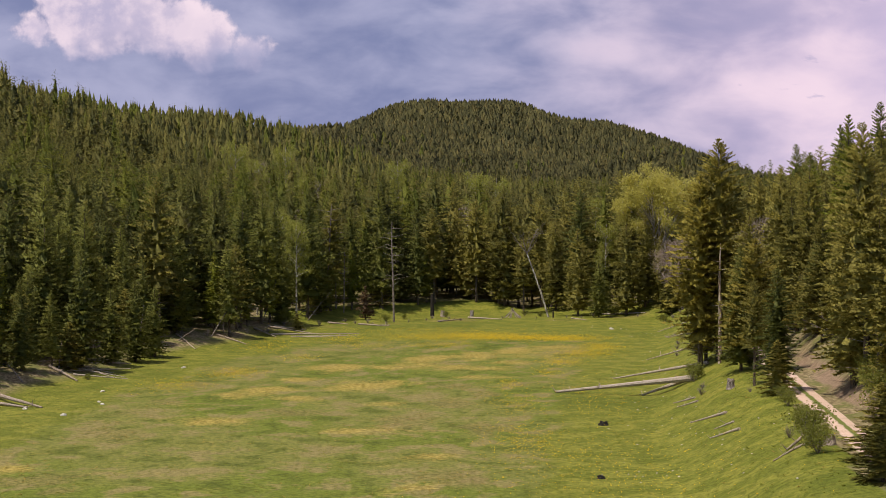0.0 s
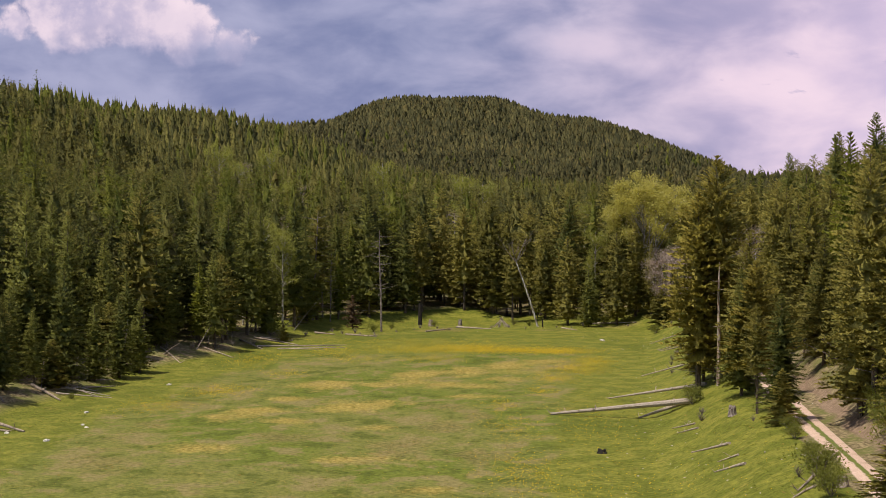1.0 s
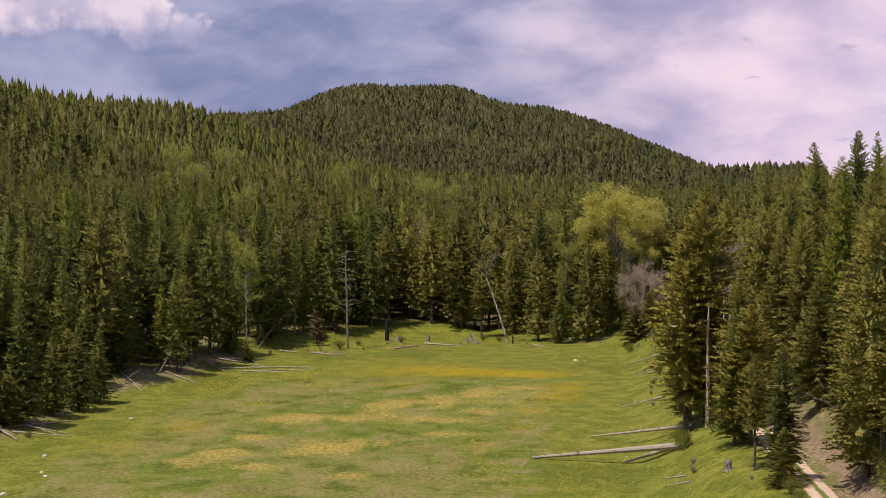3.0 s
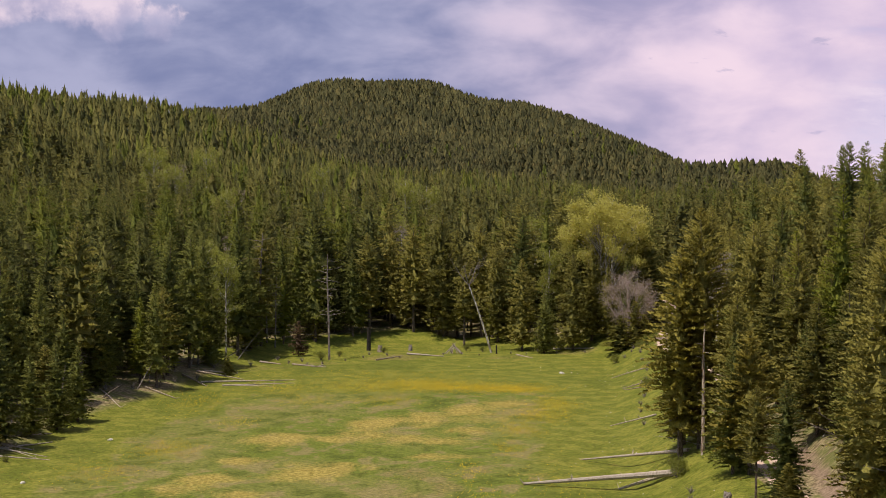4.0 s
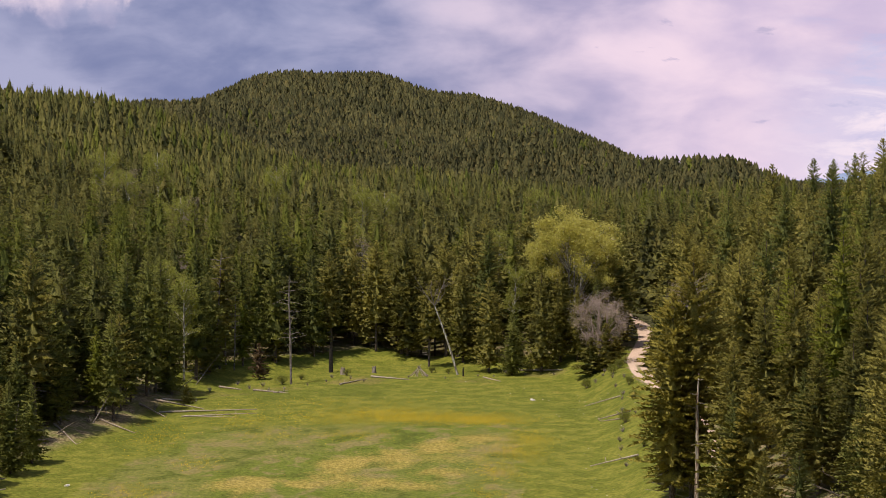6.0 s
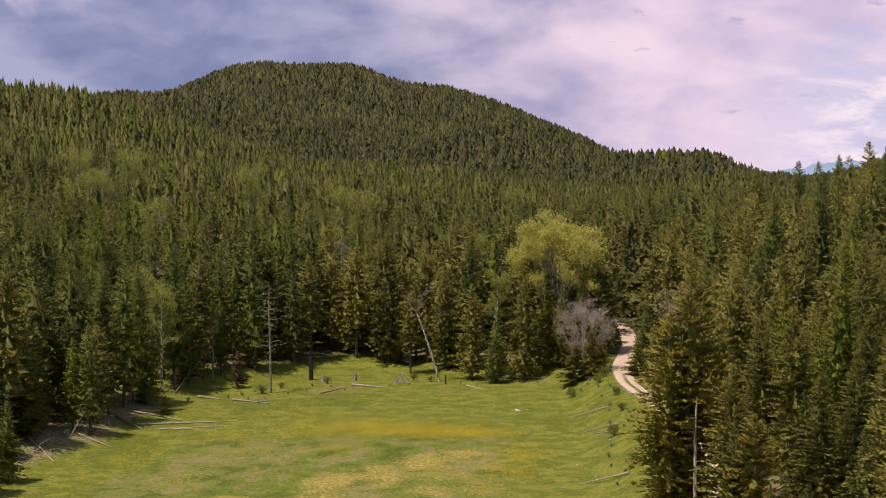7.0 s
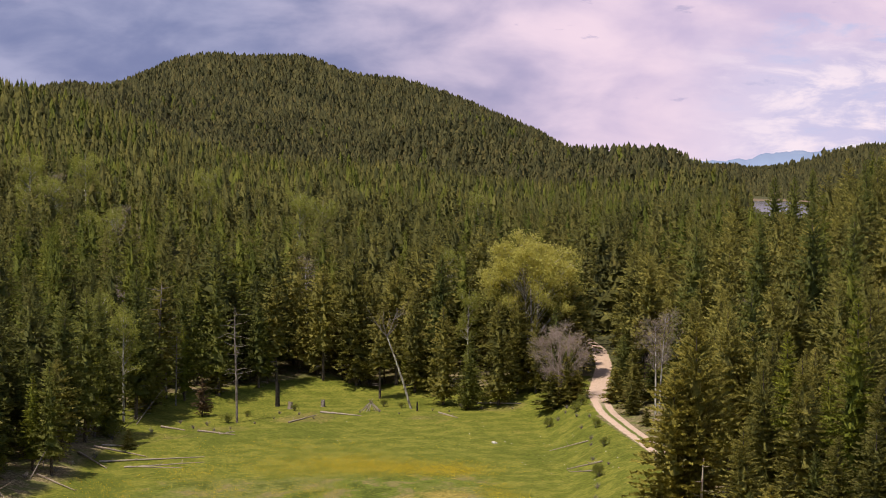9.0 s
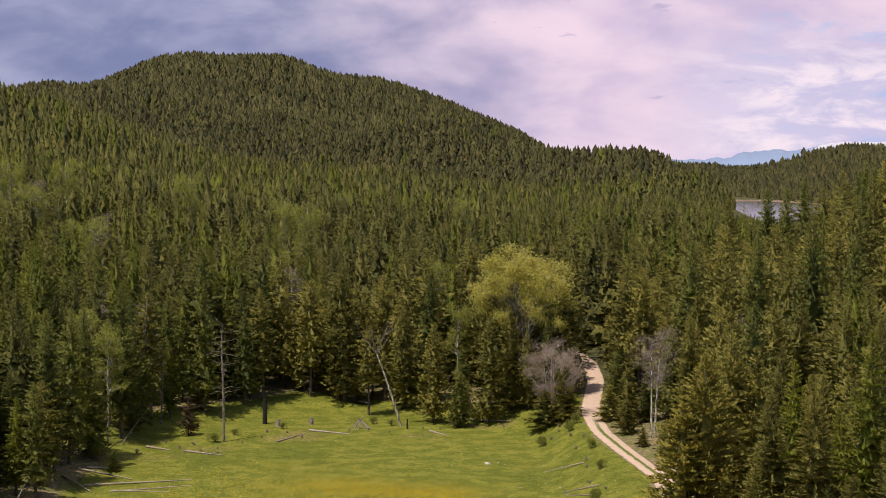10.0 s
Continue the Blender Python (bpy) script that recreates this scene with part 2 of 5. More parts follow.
def ground_material():
    m, n = material("meadow_and_forest_floor")
    p = where(n)
    cover = n.add("ShaderNodeAttribute", {"attribute_name": "outside"}).outputs["Fac"]
    flat = n.scaled(p, 1.0, 1.0, 0.0)
    big, mid = n.noise(n.scaled(flat, 1.0, 0.6, 0.0), 0.055, 4.0, 0.5), n.noise(flat, 0.35, 5.0, 0.6)
    fine, grain = n.noise(flat, 2.2, 5.0, 0.65), n.noise(flat, 11.0, 4.0, 0.7)
    grass = n.mix(n.step(mid, 0.42, 0.60), rgb(0.120, 0.132, 0.018), rgb(0.186, 0.184, 0.030))
    grass = n.mix(n.math("MULTIPLY", n.step(big, 0.52, 0.66), 0.6), grass, rgb(0.085, 0.105, 0.014))

    def mask(key):
        return n.add("ShaderNodeAttribute", {"attribute_name": key}).outputs["Fac"]

    # the wetter middle: cooler sedge green, mottled, with last year's dry grass in drawn-out patches
    marsh = n.step(n.math("ADD", mask("marsh"), n.math("MULTIPLY", n.math("SUBTRACT", mid, 0.5), 1.6)), 0.35, 0.75)
    patchy = n.noise(n.scaled(flat, 0.8, 0.6, 0.0), 0.30, 6.0, 0.62, 0.3)
    sedge = n.mix(n.step(big, 0.45, 0.56), rgb(0.158, 0.160, 0.038), rgb(0.125, 0.148, 0.022))
    sedge = n.mix(n.math("MULTIPLY", n.step(patchy, 0.51, 0.60), 0.8), sedge, rgb(0.225, 0.178, 0.076))
    sedge = n.mix(n.math("MULTIPLY", n.step(patchy, 0.47, 0.38), 0.8), sedge, rgb(0.070, 0.088, 0.013))
    grass = n.mix(n.math("MULTIPLY", marsh, 0.9), grass, sedge)
    streak = n.noise(n.scaled(flat, 0.7, 0.55, 0.0), 0.26, 7.0, 0.66, 0.5)
    ragged = n.math("ADD", n.math("MULTIPLY", n.math("SUBTRACT", streak, 0.5), 3.0), n.math("MULTIPLY", n.math("SUBTRACT", fine, 0.5), 0.5))
    brown = n.mix(n.step(fine, 0.42, 0.58), rgb(0.160, 0.126, 0.042), rgb(0.200, 0.160, 0.064))
    grass = n.mix(n.math("MULTIPLY", n.step(n.math("ADD", mask("faded"), ragged), 0.40, 1.05), 0.6), grass, brown)
    straw = n.mix(n.step(fine, 0.38, 0.62), rgb(0.270, 0.208, 0.046), rgb(0.335, 0.256, 0.070))
    grass = n.mix(n.math("MULTIPLY", n.step(n.math("ADD", mask("dry"), ragged), 0.20, 1.10), 0.88), grass, straw)
    tint = n.step(n.math("ADD", grain, n.math("MULTIPLY", n.math("SUBTRACT", fine, 0.5), 1.0)), 0.38, 0.62)
    grass = n.mix(1.0, grass, n.mix(tint, rgb(0.68, 0.68, 0.66), rgb(1.24, 1.20, 1.19)), "MULTIPLY")
    litter = n.mix(n.step(fine, 0.42, 0.60), rgb(0.120, 0.088, 0.046), rgb(0.300, 0.235, 0.130))
    litter = n.mix(n.math("MULTIPLY", n.step(mid, 0.46, 0.58), 0.75), litter, rgb(0.115, 0.125, 0.030))
    dark_floor = n.mix(n.step(fine, 0.40, 0.62), rgb(0.050, 0.048, 0.022), rgb(0.105, 0.100, 0.040))      # a darker tone for the deep forest floor
    litter = n.mix(n.step(cover, 20.0, 45.0), litter, dark_floor)
    edge = n.step(n.math("ADD", cover, n.math("MULTIPLY", n.math("SUBTRACT", mid, 0.5), 4.0)), -0.5, 2.0)
    c = n.mix(edge, grass, litter)
    bare = n.add("ShaderNodeAttribute", {"attribute_name": "bare"}).outputs["Fac"]
    soil = n.mix(n.step(n.math("ADD", n.math("MULTIPLY", grain, 0.5), n.math("MULTIPLY", fine, 0.5)), 0.43, 0.58), rgb(0.15, 0.100, 0.065), rgb(0.30, 0.21, 0.145))
    c = n.mix(n.step(n.math("ADD", bare, n.math("MULTIPLY", n.math("SUBTRACT", mid, 0.5), 1.0)), 0.40, 0.62), c, soil)
    finish(n, c, 0.95, n.math("ADD", fine, n.math("MULTIPLY", grain, 0.5)), 0.35, 0.10, spec=0.1)
    return m


def road_material():
    m, n = material("gravel_track")
    p = where(n)
    across = n.add("ShaderNodeAttribute", {"attribute_name": "across"}).outputs["Fac"]
    mid, grain = n.noise(p, 0.7, 4.0, 0.6), n.noise(p, 9.0, 5.0, 0.7)
    gravel = n.mix(n.step(grain, 0.3, 0.7), rgb(0.44, 0.300, 0.232), rgb(0.63, 0.460, 0.366))
    gravel = n.mix(n.math("MULTIPLY", n.step(mid, 0.5, 0.7), 0.4), gravel, rgb(0.30, 0.22, 0.16))
    ragged = n.math("MULTIPLY", n.math("SUBTRACT", mid, 0.5), 0.5)
    strip = n.step(n.math("ADD", n.math("ABSOLUTE", across), ragged), 0.30, 0.14)
    keep = n.add("ShaderNodeAttribute", {"attribute_name": "grassy"}).outputs["Fac"]
    c = n.mix(n.math("MULTIPLY", strip, keep), gravel, n.mix(grain, rgb(0.09, 0.11, 0.02), rgb(0.17, 0.18, 0.05)))
    verge = n.step(n.math("ADD", n.math("ABSOLUTE", across), ragged), 0.92, 1.1)
    c = n.mix(verge, c, rgb(0.15, 0.16, 0.045))
    finish(n, c, 0.95, grain, 0.5, 0.04, spec=0.1)
    return m


# ---- mesh helpers ----
def mesh_of(name, verts, faces, mats, index=None, attributes=None, shade=False, normals=None):
    """A mesh from arrays: verts (n, 3), faces (m, 3 or 4); normals round off the look of leafy crowns."""
    verts, faces = np.asarray(verts, np.float32), np.asarray(faces, np.int32)
    me = bpy.data.meshes.new(name)
    k = faces.shape[1]
    me.vertices.add(len(verts))
    me.vertices.foreach_set("co", verts.ravel())
    me.loops.add(faces.size)
    me.loops.foreach_set("vertex_index", faces.ravel())
    me.polygons.add(len(faces))
    me.polygons.foreach_set("loop_start", np.arange(len(faces), dtype=np.int32) * k)
    for mat in mats:
        me.materials.append(mat)
    if index is not None:
        me.polygons.foreach_set("material_index", np.asarray(index, np.int32))
    me.polygons.foreach_set("use_smooth", np.full(len(faces), shade or normals is not None))
    for key, (domain, values) in (attributes or {}).items():
        me.attributes.new(key, "FLOAT", domain).data.foreach_set("value", np.asarray(values, np.float32))
    me.update(calc_edges=True)
    me.validate()
    if normals is not None:
        me.attributes.new("custom_normal", "FLOAT_VECTOR", "POINT").data.foreach_set("vector", np.asarray(normals, np.float32).ravel())
        me.update()
    return me


def tube(points, radii, sides=6):
    """A tapered limb through the points. Returns verts and triangles."""
    points, rows = np.asarray(points, float), []
    for i, p in enumerate(points):
        d = points[min(i + 1, len(points) - 1)] - points[max(i - 1, 0)]
        d = d / (np.linalg.norm(d) + 1e-9)
        a = np.cross(d, (0.31, 0.95, 0.05) if abs(d[1]) < 0.9 else (1, 0, 0))
        a /= np.linalg.norm(a)
        b = np.cross(d, a)
        ang = np.arange(sides) * 2 * math.pi / sides
        rows.append(p + radii[i] * (np.cos(ang)[:, None] * a + np.sin(ang)[:, None] * b))
    v, f = np.concatenate(rows), []
    for i in range(len(points) - 1):
        for j in range(sides):
            a, b = i * sides + j, i * sides + (j + 1) % sides
            f += [(a, b, b + sides), (a, b + sides, a + sides)]
    for i in range(1, sides - 1):
        f.append((0, i + 1, i))
        e = (len(points) - 1) * sides
        f.append((e, e + i, e + i + 1))
    return v, np.array(f)


def joined(pieces):
    """Several (verts, tris) as one."""
    v, f, n = [], [], 0
    for a, b in pieces:
        v.append(a)
        f.append(np.asarray(b) + n)
        n += len(a)
    return np.concatenate(v), np.concatenate(f)


def part(name, data, mats, parent, label="", **more):
    """Link arrays (verts, faces) as one mesh under a thing."""
    me = mesh_of(name, data[0], data[1], mats if isinstance(mats, list) else [mats], **more)
    ob = new(name, me)
    ob.parent = parent
    return tagged(ob, label)


# ---- ground, road, water ----
def grid_axis(low, fine_low, fine_high, high, fine, coarse):
    a = np.arange(fine_low, fine_high, fine)
    right, left, s = [], [], fine
    x = fine_high
    while x < high:
        right.append(x)
        s = min(s * 1.12, coarse)
        x += s
    x, s = fine_low - fine, fine
    while x > low:
        left.append(x)
        s = min(s * 1.12, coarse)
        x -= s
    return np.concatenate([left[::-1], a, right])


STRAW = [(15.8, 237.2, 3.4, 4.4), (10.1, 230.3, 4.6, 6.6), (4.0, 223.9, 4.6, 5.6), (-1.8, 221.0, 3.0, 4.2), (-3.1, 212.0, 4.3, 5.0), (-7.1, 208.2, 2.2, 3.6),
         (-12.5, 208.5, 5.0, 3.6), (1.5, 207.8, 2.8, 3.4), (-16.1, 194.2, 2.4, 2.6), (-9.0, 186.9, 3.5, 5.6), (-4.8, 189.0, 2.0, 3.0), (-19.3, 183.0, 3.6, 3.6),
         (-21.0, 177.8, 3.0, 3.4), (-15.7, 174.8, 2.3, 2.4), (6.1, 206.0, 3.3, 2.7), (-21.1, 155.0, 2.8, 3.0), (-7.2, 148.0, 2.8, 2.6), (7.8, 214.5, 3.1, 3.6),
         (3.8, 195.7, 2.5, 2.0), (-5.6, 168.8, 2.1, 1.5), (-1.1, 132.6, 2.3, 2.0), (-2.2, 117.2, 2.2, 2.0), (-32.1, 127.3, 1.9, 3.0)]
FADED = [(-28.2, 173.4, 2.0, 3.4), (-29.6, 162.9, 2.4, 4.4), (-30.3, 150.8, 2.3, 4.4), (-27.2, 190.0, 2.0, 4.0), (-3.0, 154.6, 3.2, 6.0), (0.3, 168.6, 3.4, 5.4),
         (1.7, 186.5, 3.2, 5.6), (-13.2, 162.3, 2.3, 3.5), (-15.9, 164.0, 1.8, 3.0), (4.0, 177.9, 2.0, 3.6), (-29.5, 121.9, 3.2, 5.6), (-26.3, 116.8, 2.4, 3.4),
         (-27.1, 146.5, 3.0, 6.0), (1.4, 120.8, 3.2, 5.2), (-1.5, 123.5, 2.8, 3.6), (3.2, 148.9, 2.8, 6.0), (3, 298, 6, 4), (-12, 290, 6, 3), (20, 297, 4, 3), (33, 303, 5, 3), (-20, 283, 5, 4)]


def patches(rows, x, y):
    """How far inside the drawn-out patches a place lies, 0 to 1."""
    out = np.zeros_like(x)
    for a, b, ra, rb in rows:
        out = np.maximum(out, 1.25 - np.sqrt(((x - a) / ra) ** 2 + ((y - b) / rb) ** 2) * 0.75)
    return np.clip(out, 0, 1)


def build_ground():
    xs, ys = grid_axis(-4600, -62, 72, 4600, 1.4, 120), grid_axis(-900, 85, 350, 4900, 1.6, 90)
    gx, gy = np.meshgrid(xs, ys)
    gz = ground_z(gx, gy)
    v = np.stack([gx.ravel(), gy.ravel(), gz.ravel()], -1)
    w, h = len(xs), len(ys)
    i = (np.arange(h - 1)[:, None] * w + np.arange(w - 1)).ravel()
    f = np.stack([i, i + 1, i + 1 + w, i + w], -1)
    x, y = gx.ravel(), gy.ravel()
    rx = np.interp(y, ROAD_Y, ROAD_X)
    out = outside(x, y)
    out = np.where((x > np.interp(y, EDGE_Y, EDGE_R) - 2) & (x < rx - 1.5) & (y < 318), -5.0, out)
    out = out - 9.0 * smooth(y, 282, 292) * smooth(x, 44, 36)
    bare = smooth(x - rx, 1.2, 2.6) * smooth(x - rx, 5.5, 3.4) * smooth(y, 190, 170) * 0.62
    shore = smooth(v[:, 2], LAKE_Z + 1.6, LAKE_Z + 0.7) * (y > 900)
    dry, faded = patches(STRAW, x, y), patches(FADED, x, y)
    marsh = smooth(out, -7, -15) * smooth(y, 258, 244)
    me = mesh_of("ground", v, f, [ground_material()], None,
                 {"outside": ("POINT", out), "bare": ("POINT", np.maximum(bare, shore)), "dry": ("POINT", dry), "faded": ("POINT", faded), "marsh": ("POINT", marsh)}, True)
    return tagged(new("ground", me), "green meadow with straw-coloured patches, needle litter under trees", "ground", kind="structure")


def build_road():
    ys = np.arange(60, 366, 1.0)
    xs, n = np.interp(ys, ROAD_Y, ROAD_X), len(ys)
    k = np.ones(7) / 7
    xs = np.concatenate([xs[:3], np.convolve(xs, k, "valid"), xs[-3:]])
    dx = np.gradient(xs, ys)
    across = np.array([-1.15, -0.9, -0.5, -0.25, 0, 0.25, 0.5, 0.9, 1.15])
    lift = np.array([-0.06, 0.05, 0.03, 0.07, 0.09, 0.07, 0.03, 0.05, -0.06])
    nx, ny = 1 / np.sqrt(1 + dx ** 2), -dx / np.sqrt(1 + dx ** 2)
    half = np.interp(ys, [120, 145, 200, 250, 300], [0.88, 1.05, 1.2, 1.25, 1.4])[:, None]
    px = xs[:, None] + nx[:, None] * across * half
    py = ys[:, None] + ny[:, None] * across * half
    pz = ground_z(xs, ys)[:, None] * 0.5 + ground_z(px, py) * 0.5 + lift + 0.02
    v = np.stack([px.ravel(), py.ravel(), pz.ravel()], -1)
    w = len(across)
    i = (np.arange(n - 1)[:, None] * w + np.arange(w - 1)).ravel()
    f = np.stack([i, i + 1, i + 1 + w, i + w], -1)
    grassy = np.repeat(smooth(ys, 296, 280), w)
    me = mesh_of("road", v, f, [road_material()], None, {"across": ("POINT", np.tile(across, n)), "grassy": ("POINT", grassy)}, True)
    return tagged(new("road", me), "pale gravel two-track road with a grassy middle", "road", kind="structure")


def build_lake():
    m, n = material("lake_water")
    ripple = n.noise(n.scaled(where(n), 1, 1, 0), 0.25, 3.0)
    finish(n, rgb(0.05, 0.06, 0.055), 0.12, ripple, 0.15, 0.3, spec=0.5)
    ang = np.linspace(0, 2 * math.pi, 48, endpoint=False)
    ring = np.stack([LAKE[0] + 1.25 * LAKE[2] * np.cos(ang), LAKE[1] + 1.25 * LAKE[3] * np.sin(ang), np.full(48, LAKE_Z)], -1)
    v = np.vstack([ring, [[LAKE[0], LAKE[1], LAKE_Z]]])
    f = [(i, (i + 1) % 48, 48) for i in range(48)]
    return tagged(new("water", mesh_of("water", v, f, [m])), "calm grey lake between wooded hills", "water", kind="structure")


build_ground()
build_road()
build_lake()

# ---- trees ----
def unit(a):
    return a / (np.linalg.norm(a, axis=-1, keepdims=True) + 1e-9)


def crown_twigs(rng, height, base, reach, levels, per, twigs, power=0.80, droop=0.26, rise=0.22, width=0.42, ragged=0.30, fine=1.0, belly=0.0):
    """The foliage of a conifer: whorls of drooping boughs, each laid with overlapping sprays that hang outwards. Returns verts, triangles, normals."""
    frac = 1 - (1 - np.clip((np.arange(levels) + rng.uniform(-0.3, 0.3, levels)) / levels, 0, 0.985)) ** 1.25
    n = levels * per
    fz = np.clip(np.repeat(frac, per) + rng.uniform(-0.35, 0.35, n) / levels, 0, 0.99)
    z0 = base + fz * (height - base)
    shape = np.minimum((1 - fz) ** power, 1.75 * (1 - fz) + 0.015) * (0.60 + 0.40 * smooth(fz, -0.12, 0.18)) * (1 - belly * smooth(fz, 0.5, 0.0))
    length = reach * shape * rng.uniform(1 - ragged, 1 + ragged * 0.6, n) + 0.10
    th = rng.uniform(0, 2 * math.pi, n)
    out = np.stack([np.cos(th), np.sin(th), np.zeros(n)], -1)
    side = np.stack([-np.sin(th), np.cos(th), np.zeros(n)], -1)
    up = rise + 0.32 * fz + 0.26 * smooth(fz, 0.65, 1.0) + rng.uniform(-0.1, 0.1, n)
    drop = droop * (1 - fz * 0.6) + rng.uniform(-0.08, 0.08, n)
    q = 1 - 0.72 * np.linspace(1.0, 0.02, twigs)[None, :] ** 1.35 + rng.uniform(-0.06, 0.05, (n, twigs))
    L = length[:, None]
    sign = np.where(np.arange(twigs) % 2 == 0, 1.0, -1.0)[None, :] * np.ones((n, 1))
    lean = rng.uniform(0.25, 1.15, (n, twigs)) * sign
    lean[:, -1] *= 0.15
    mid = out[:, None, :] * (L * q)[..., None]
    mid[..., 2] += z0[:, None] + L * (up[:, None] * q - drop[:, None] * q * q)
    mid += side[:, None, :] * (sign * L * 0.07 * rng.uniform(0, 1, (n, twigs)))[..., None]
    size = fine * np.minimum(L, 3.4) * (0.42 - 0.20 * q) * rng.uniform(0.7, 1.25, (n, twigs)) + 0.10
    go = out[:, None, :] * np.cos(lean)[..., None] + side[:, None, :] * np.sin(lean)[..., None]
    go[..., 2] += rng.uniform(-0.70, 0.45, (n, twigs)) + (0.18 + 0.72 * fz * fz)[:, None]
    go = unit(go)
    face = out[:, None, :] * 0.75 + rng.normal(0, 0.36, (n, twigs, 3)) + np.array([0, 0, 0.6])
    face = unit(face - go * np.sum(face * go, -1, keepdims=True))
    w = np.cross(face, go) * (size * width)[..., None] * 0.5
    a = mid - go * (size * 0.25)[..., None]
    v = np.stack([a - w, a + w, mid + go * (size * 0.75)[..., None]], 2).reshape(-1, 3)
    f = np.arange(len(v)).reshape(-1, 3)
    flat = np.cross(v[1::3] - v[0::3], v[2::3] - v[0::3])
    round_off = unit(unit(flat) * 0.46 + np.repeat(out, twigs, 0) * 0.34 + np.array([0, 0, 0.50]))
    return v, f, np.repeat(round_off, 3, 0)


def spire(seed, tiers, sides, reach, jag=0.72, first=0.04, power=0.85):
    """A plain conifer one metre high: ragged skirts of boughs, one above another."""
    r, v, f, nr = np.random.RandomState(seed), [], [], []
    for k in range(tiers):
        low, top = first + (0.92 - first) * k / tiers, min(1.0, first + (0.92 - first) * (k + 1) / tiers + 0.9 / tiers)
        wide = reach * (1 - k / tiers) ** power + 0.012
        ang = np.arange(sides) * 6.283 / sides + r.uniform(-0.3, 0.3, sides) + k
        rad = wide * np.where(np.arange(sides) % 2 == 0, 1.15, jag) * r.uniform(0.72, 1.2, sides)
        n = len(v)
        v += [(math.cos(a) * q, math.sin(a) * q, low + r.uniform(-0.35, 0.35) / tiers) for a, q in zip(ang, rad)]
        nr += [(math.cos(a) + r.uniform(-0.4, 0.4), math.sin(a) + r.uniform(-0.4, 0.4), 0.25 + r.uniform(-0.4, 0.5)) for a in ang]
        v.append((r.uniform(-0.01, 0.01), r.uniform(-0.01, 0.01), 1.0 if k == tiers - 1 else top))
        tip = r.uniform(0, 6.283)
        nr.append((math.cos(tip), math.sin(tip), 0.45))
        f += [(n + i, n + (i + 1) % sides, n + sides) for i in range(sides)]
    return np.array(v), np.array(f), unit(np.array(nr, float))


def conifer_data(seed, height, reach, base, levels, per, twigs, **more):
    rng = np.random.RandomState(seed)
    sway = rng.uniform(-0.15, 0.15, 2)
    pts = [(0, 0, -0.5), (0, 0, height * 0.3), (sway[0], sway[1], height * 0.7), (0, 0, height * 0.99)]
    r = 0.011 * height + 0.03
    twig = crown_twigs(rng, height, base, reach, levels, per, twigs, **more)
    heart = spire(seed, 13, 8, 0.44 * reach * (1 - more.get("belly", 0.0)) / height, 0.6, (base + 0.8) / height, more.get("power", 0.8))      # the close inner twigs
    green = (*joined([twig[:2], (heart[0] * (1, 1, height * 0.9) * (height, height, 1), heart[1])]), np.concatenate([twig[2], unit(heart[2] + (0, 0, 0.2))]))
    return tube(pts, [r * 1.25, r * 0.85, r * 0.4, 0.02], 6), green, rng


def dead_limbs(rng, low, high, count, reach):
    """Bare broken stubs below the green crown."""
    pieces = []
    for _ in range(count):
        z, th, l = rng.uniform(low, high), rng.uniform(0, 6.283), reach * rng.uniform(0.3, 1.0)
        o = np.array([math.cos(th), math.sin(th), rng.uniform(-0.25, 0.2)])
        pieces.append(tube([np.array([0, 0, z]), np.array([0, 0, z]) + o * l], [0.045, 0.012], 3))
    return joined(pieces)


def conifer(name, seed, height, reach, base, levels, per, twigs, needles, label, category, limbs=14, bark=None, **more):
    stem, green, rng = conifer_data(seed, height, reach, base, levels, per, twigs, **more)
    tree = tagged(new(name), label, category)
    part("trunk", stem, bark or BARK, tree, "")
    part("crown", green[:2], needles, tree, "", normals=green[2])
    if limbs:
        part("deadwood", dead_limbs(rng, 0.6, base + height * 0.12, limbs, reach * 0.6), DEAD_TWIG, tree, "bare grey lower branches")["kind"] = "stuff"
    return tree


def placed(x, y, turn=0.0, size=1.0, tall=1.0, lean=0.0, lean_turn=0.0, sink=0.0):
    m = Matrix.Translation((x, y, ground_at(x, y) - sink)) @ pose(0, 0, 0, 0, 0, lean_turn) @ pose(0, 0, 0, lean, 0, 0) @ pose(0, 0, 0, 0, 0, turn - lean_turn)
    return m @ Matrix.Diagonal((size, size, size * tall, 1))


SIZES = [20, 22, 18, 24, 21, 23, 8]
GROUPS = ["firs of the forest edge"] * 4 + ["pines of the forest edge", "larches of the forest edge", "young firs"]


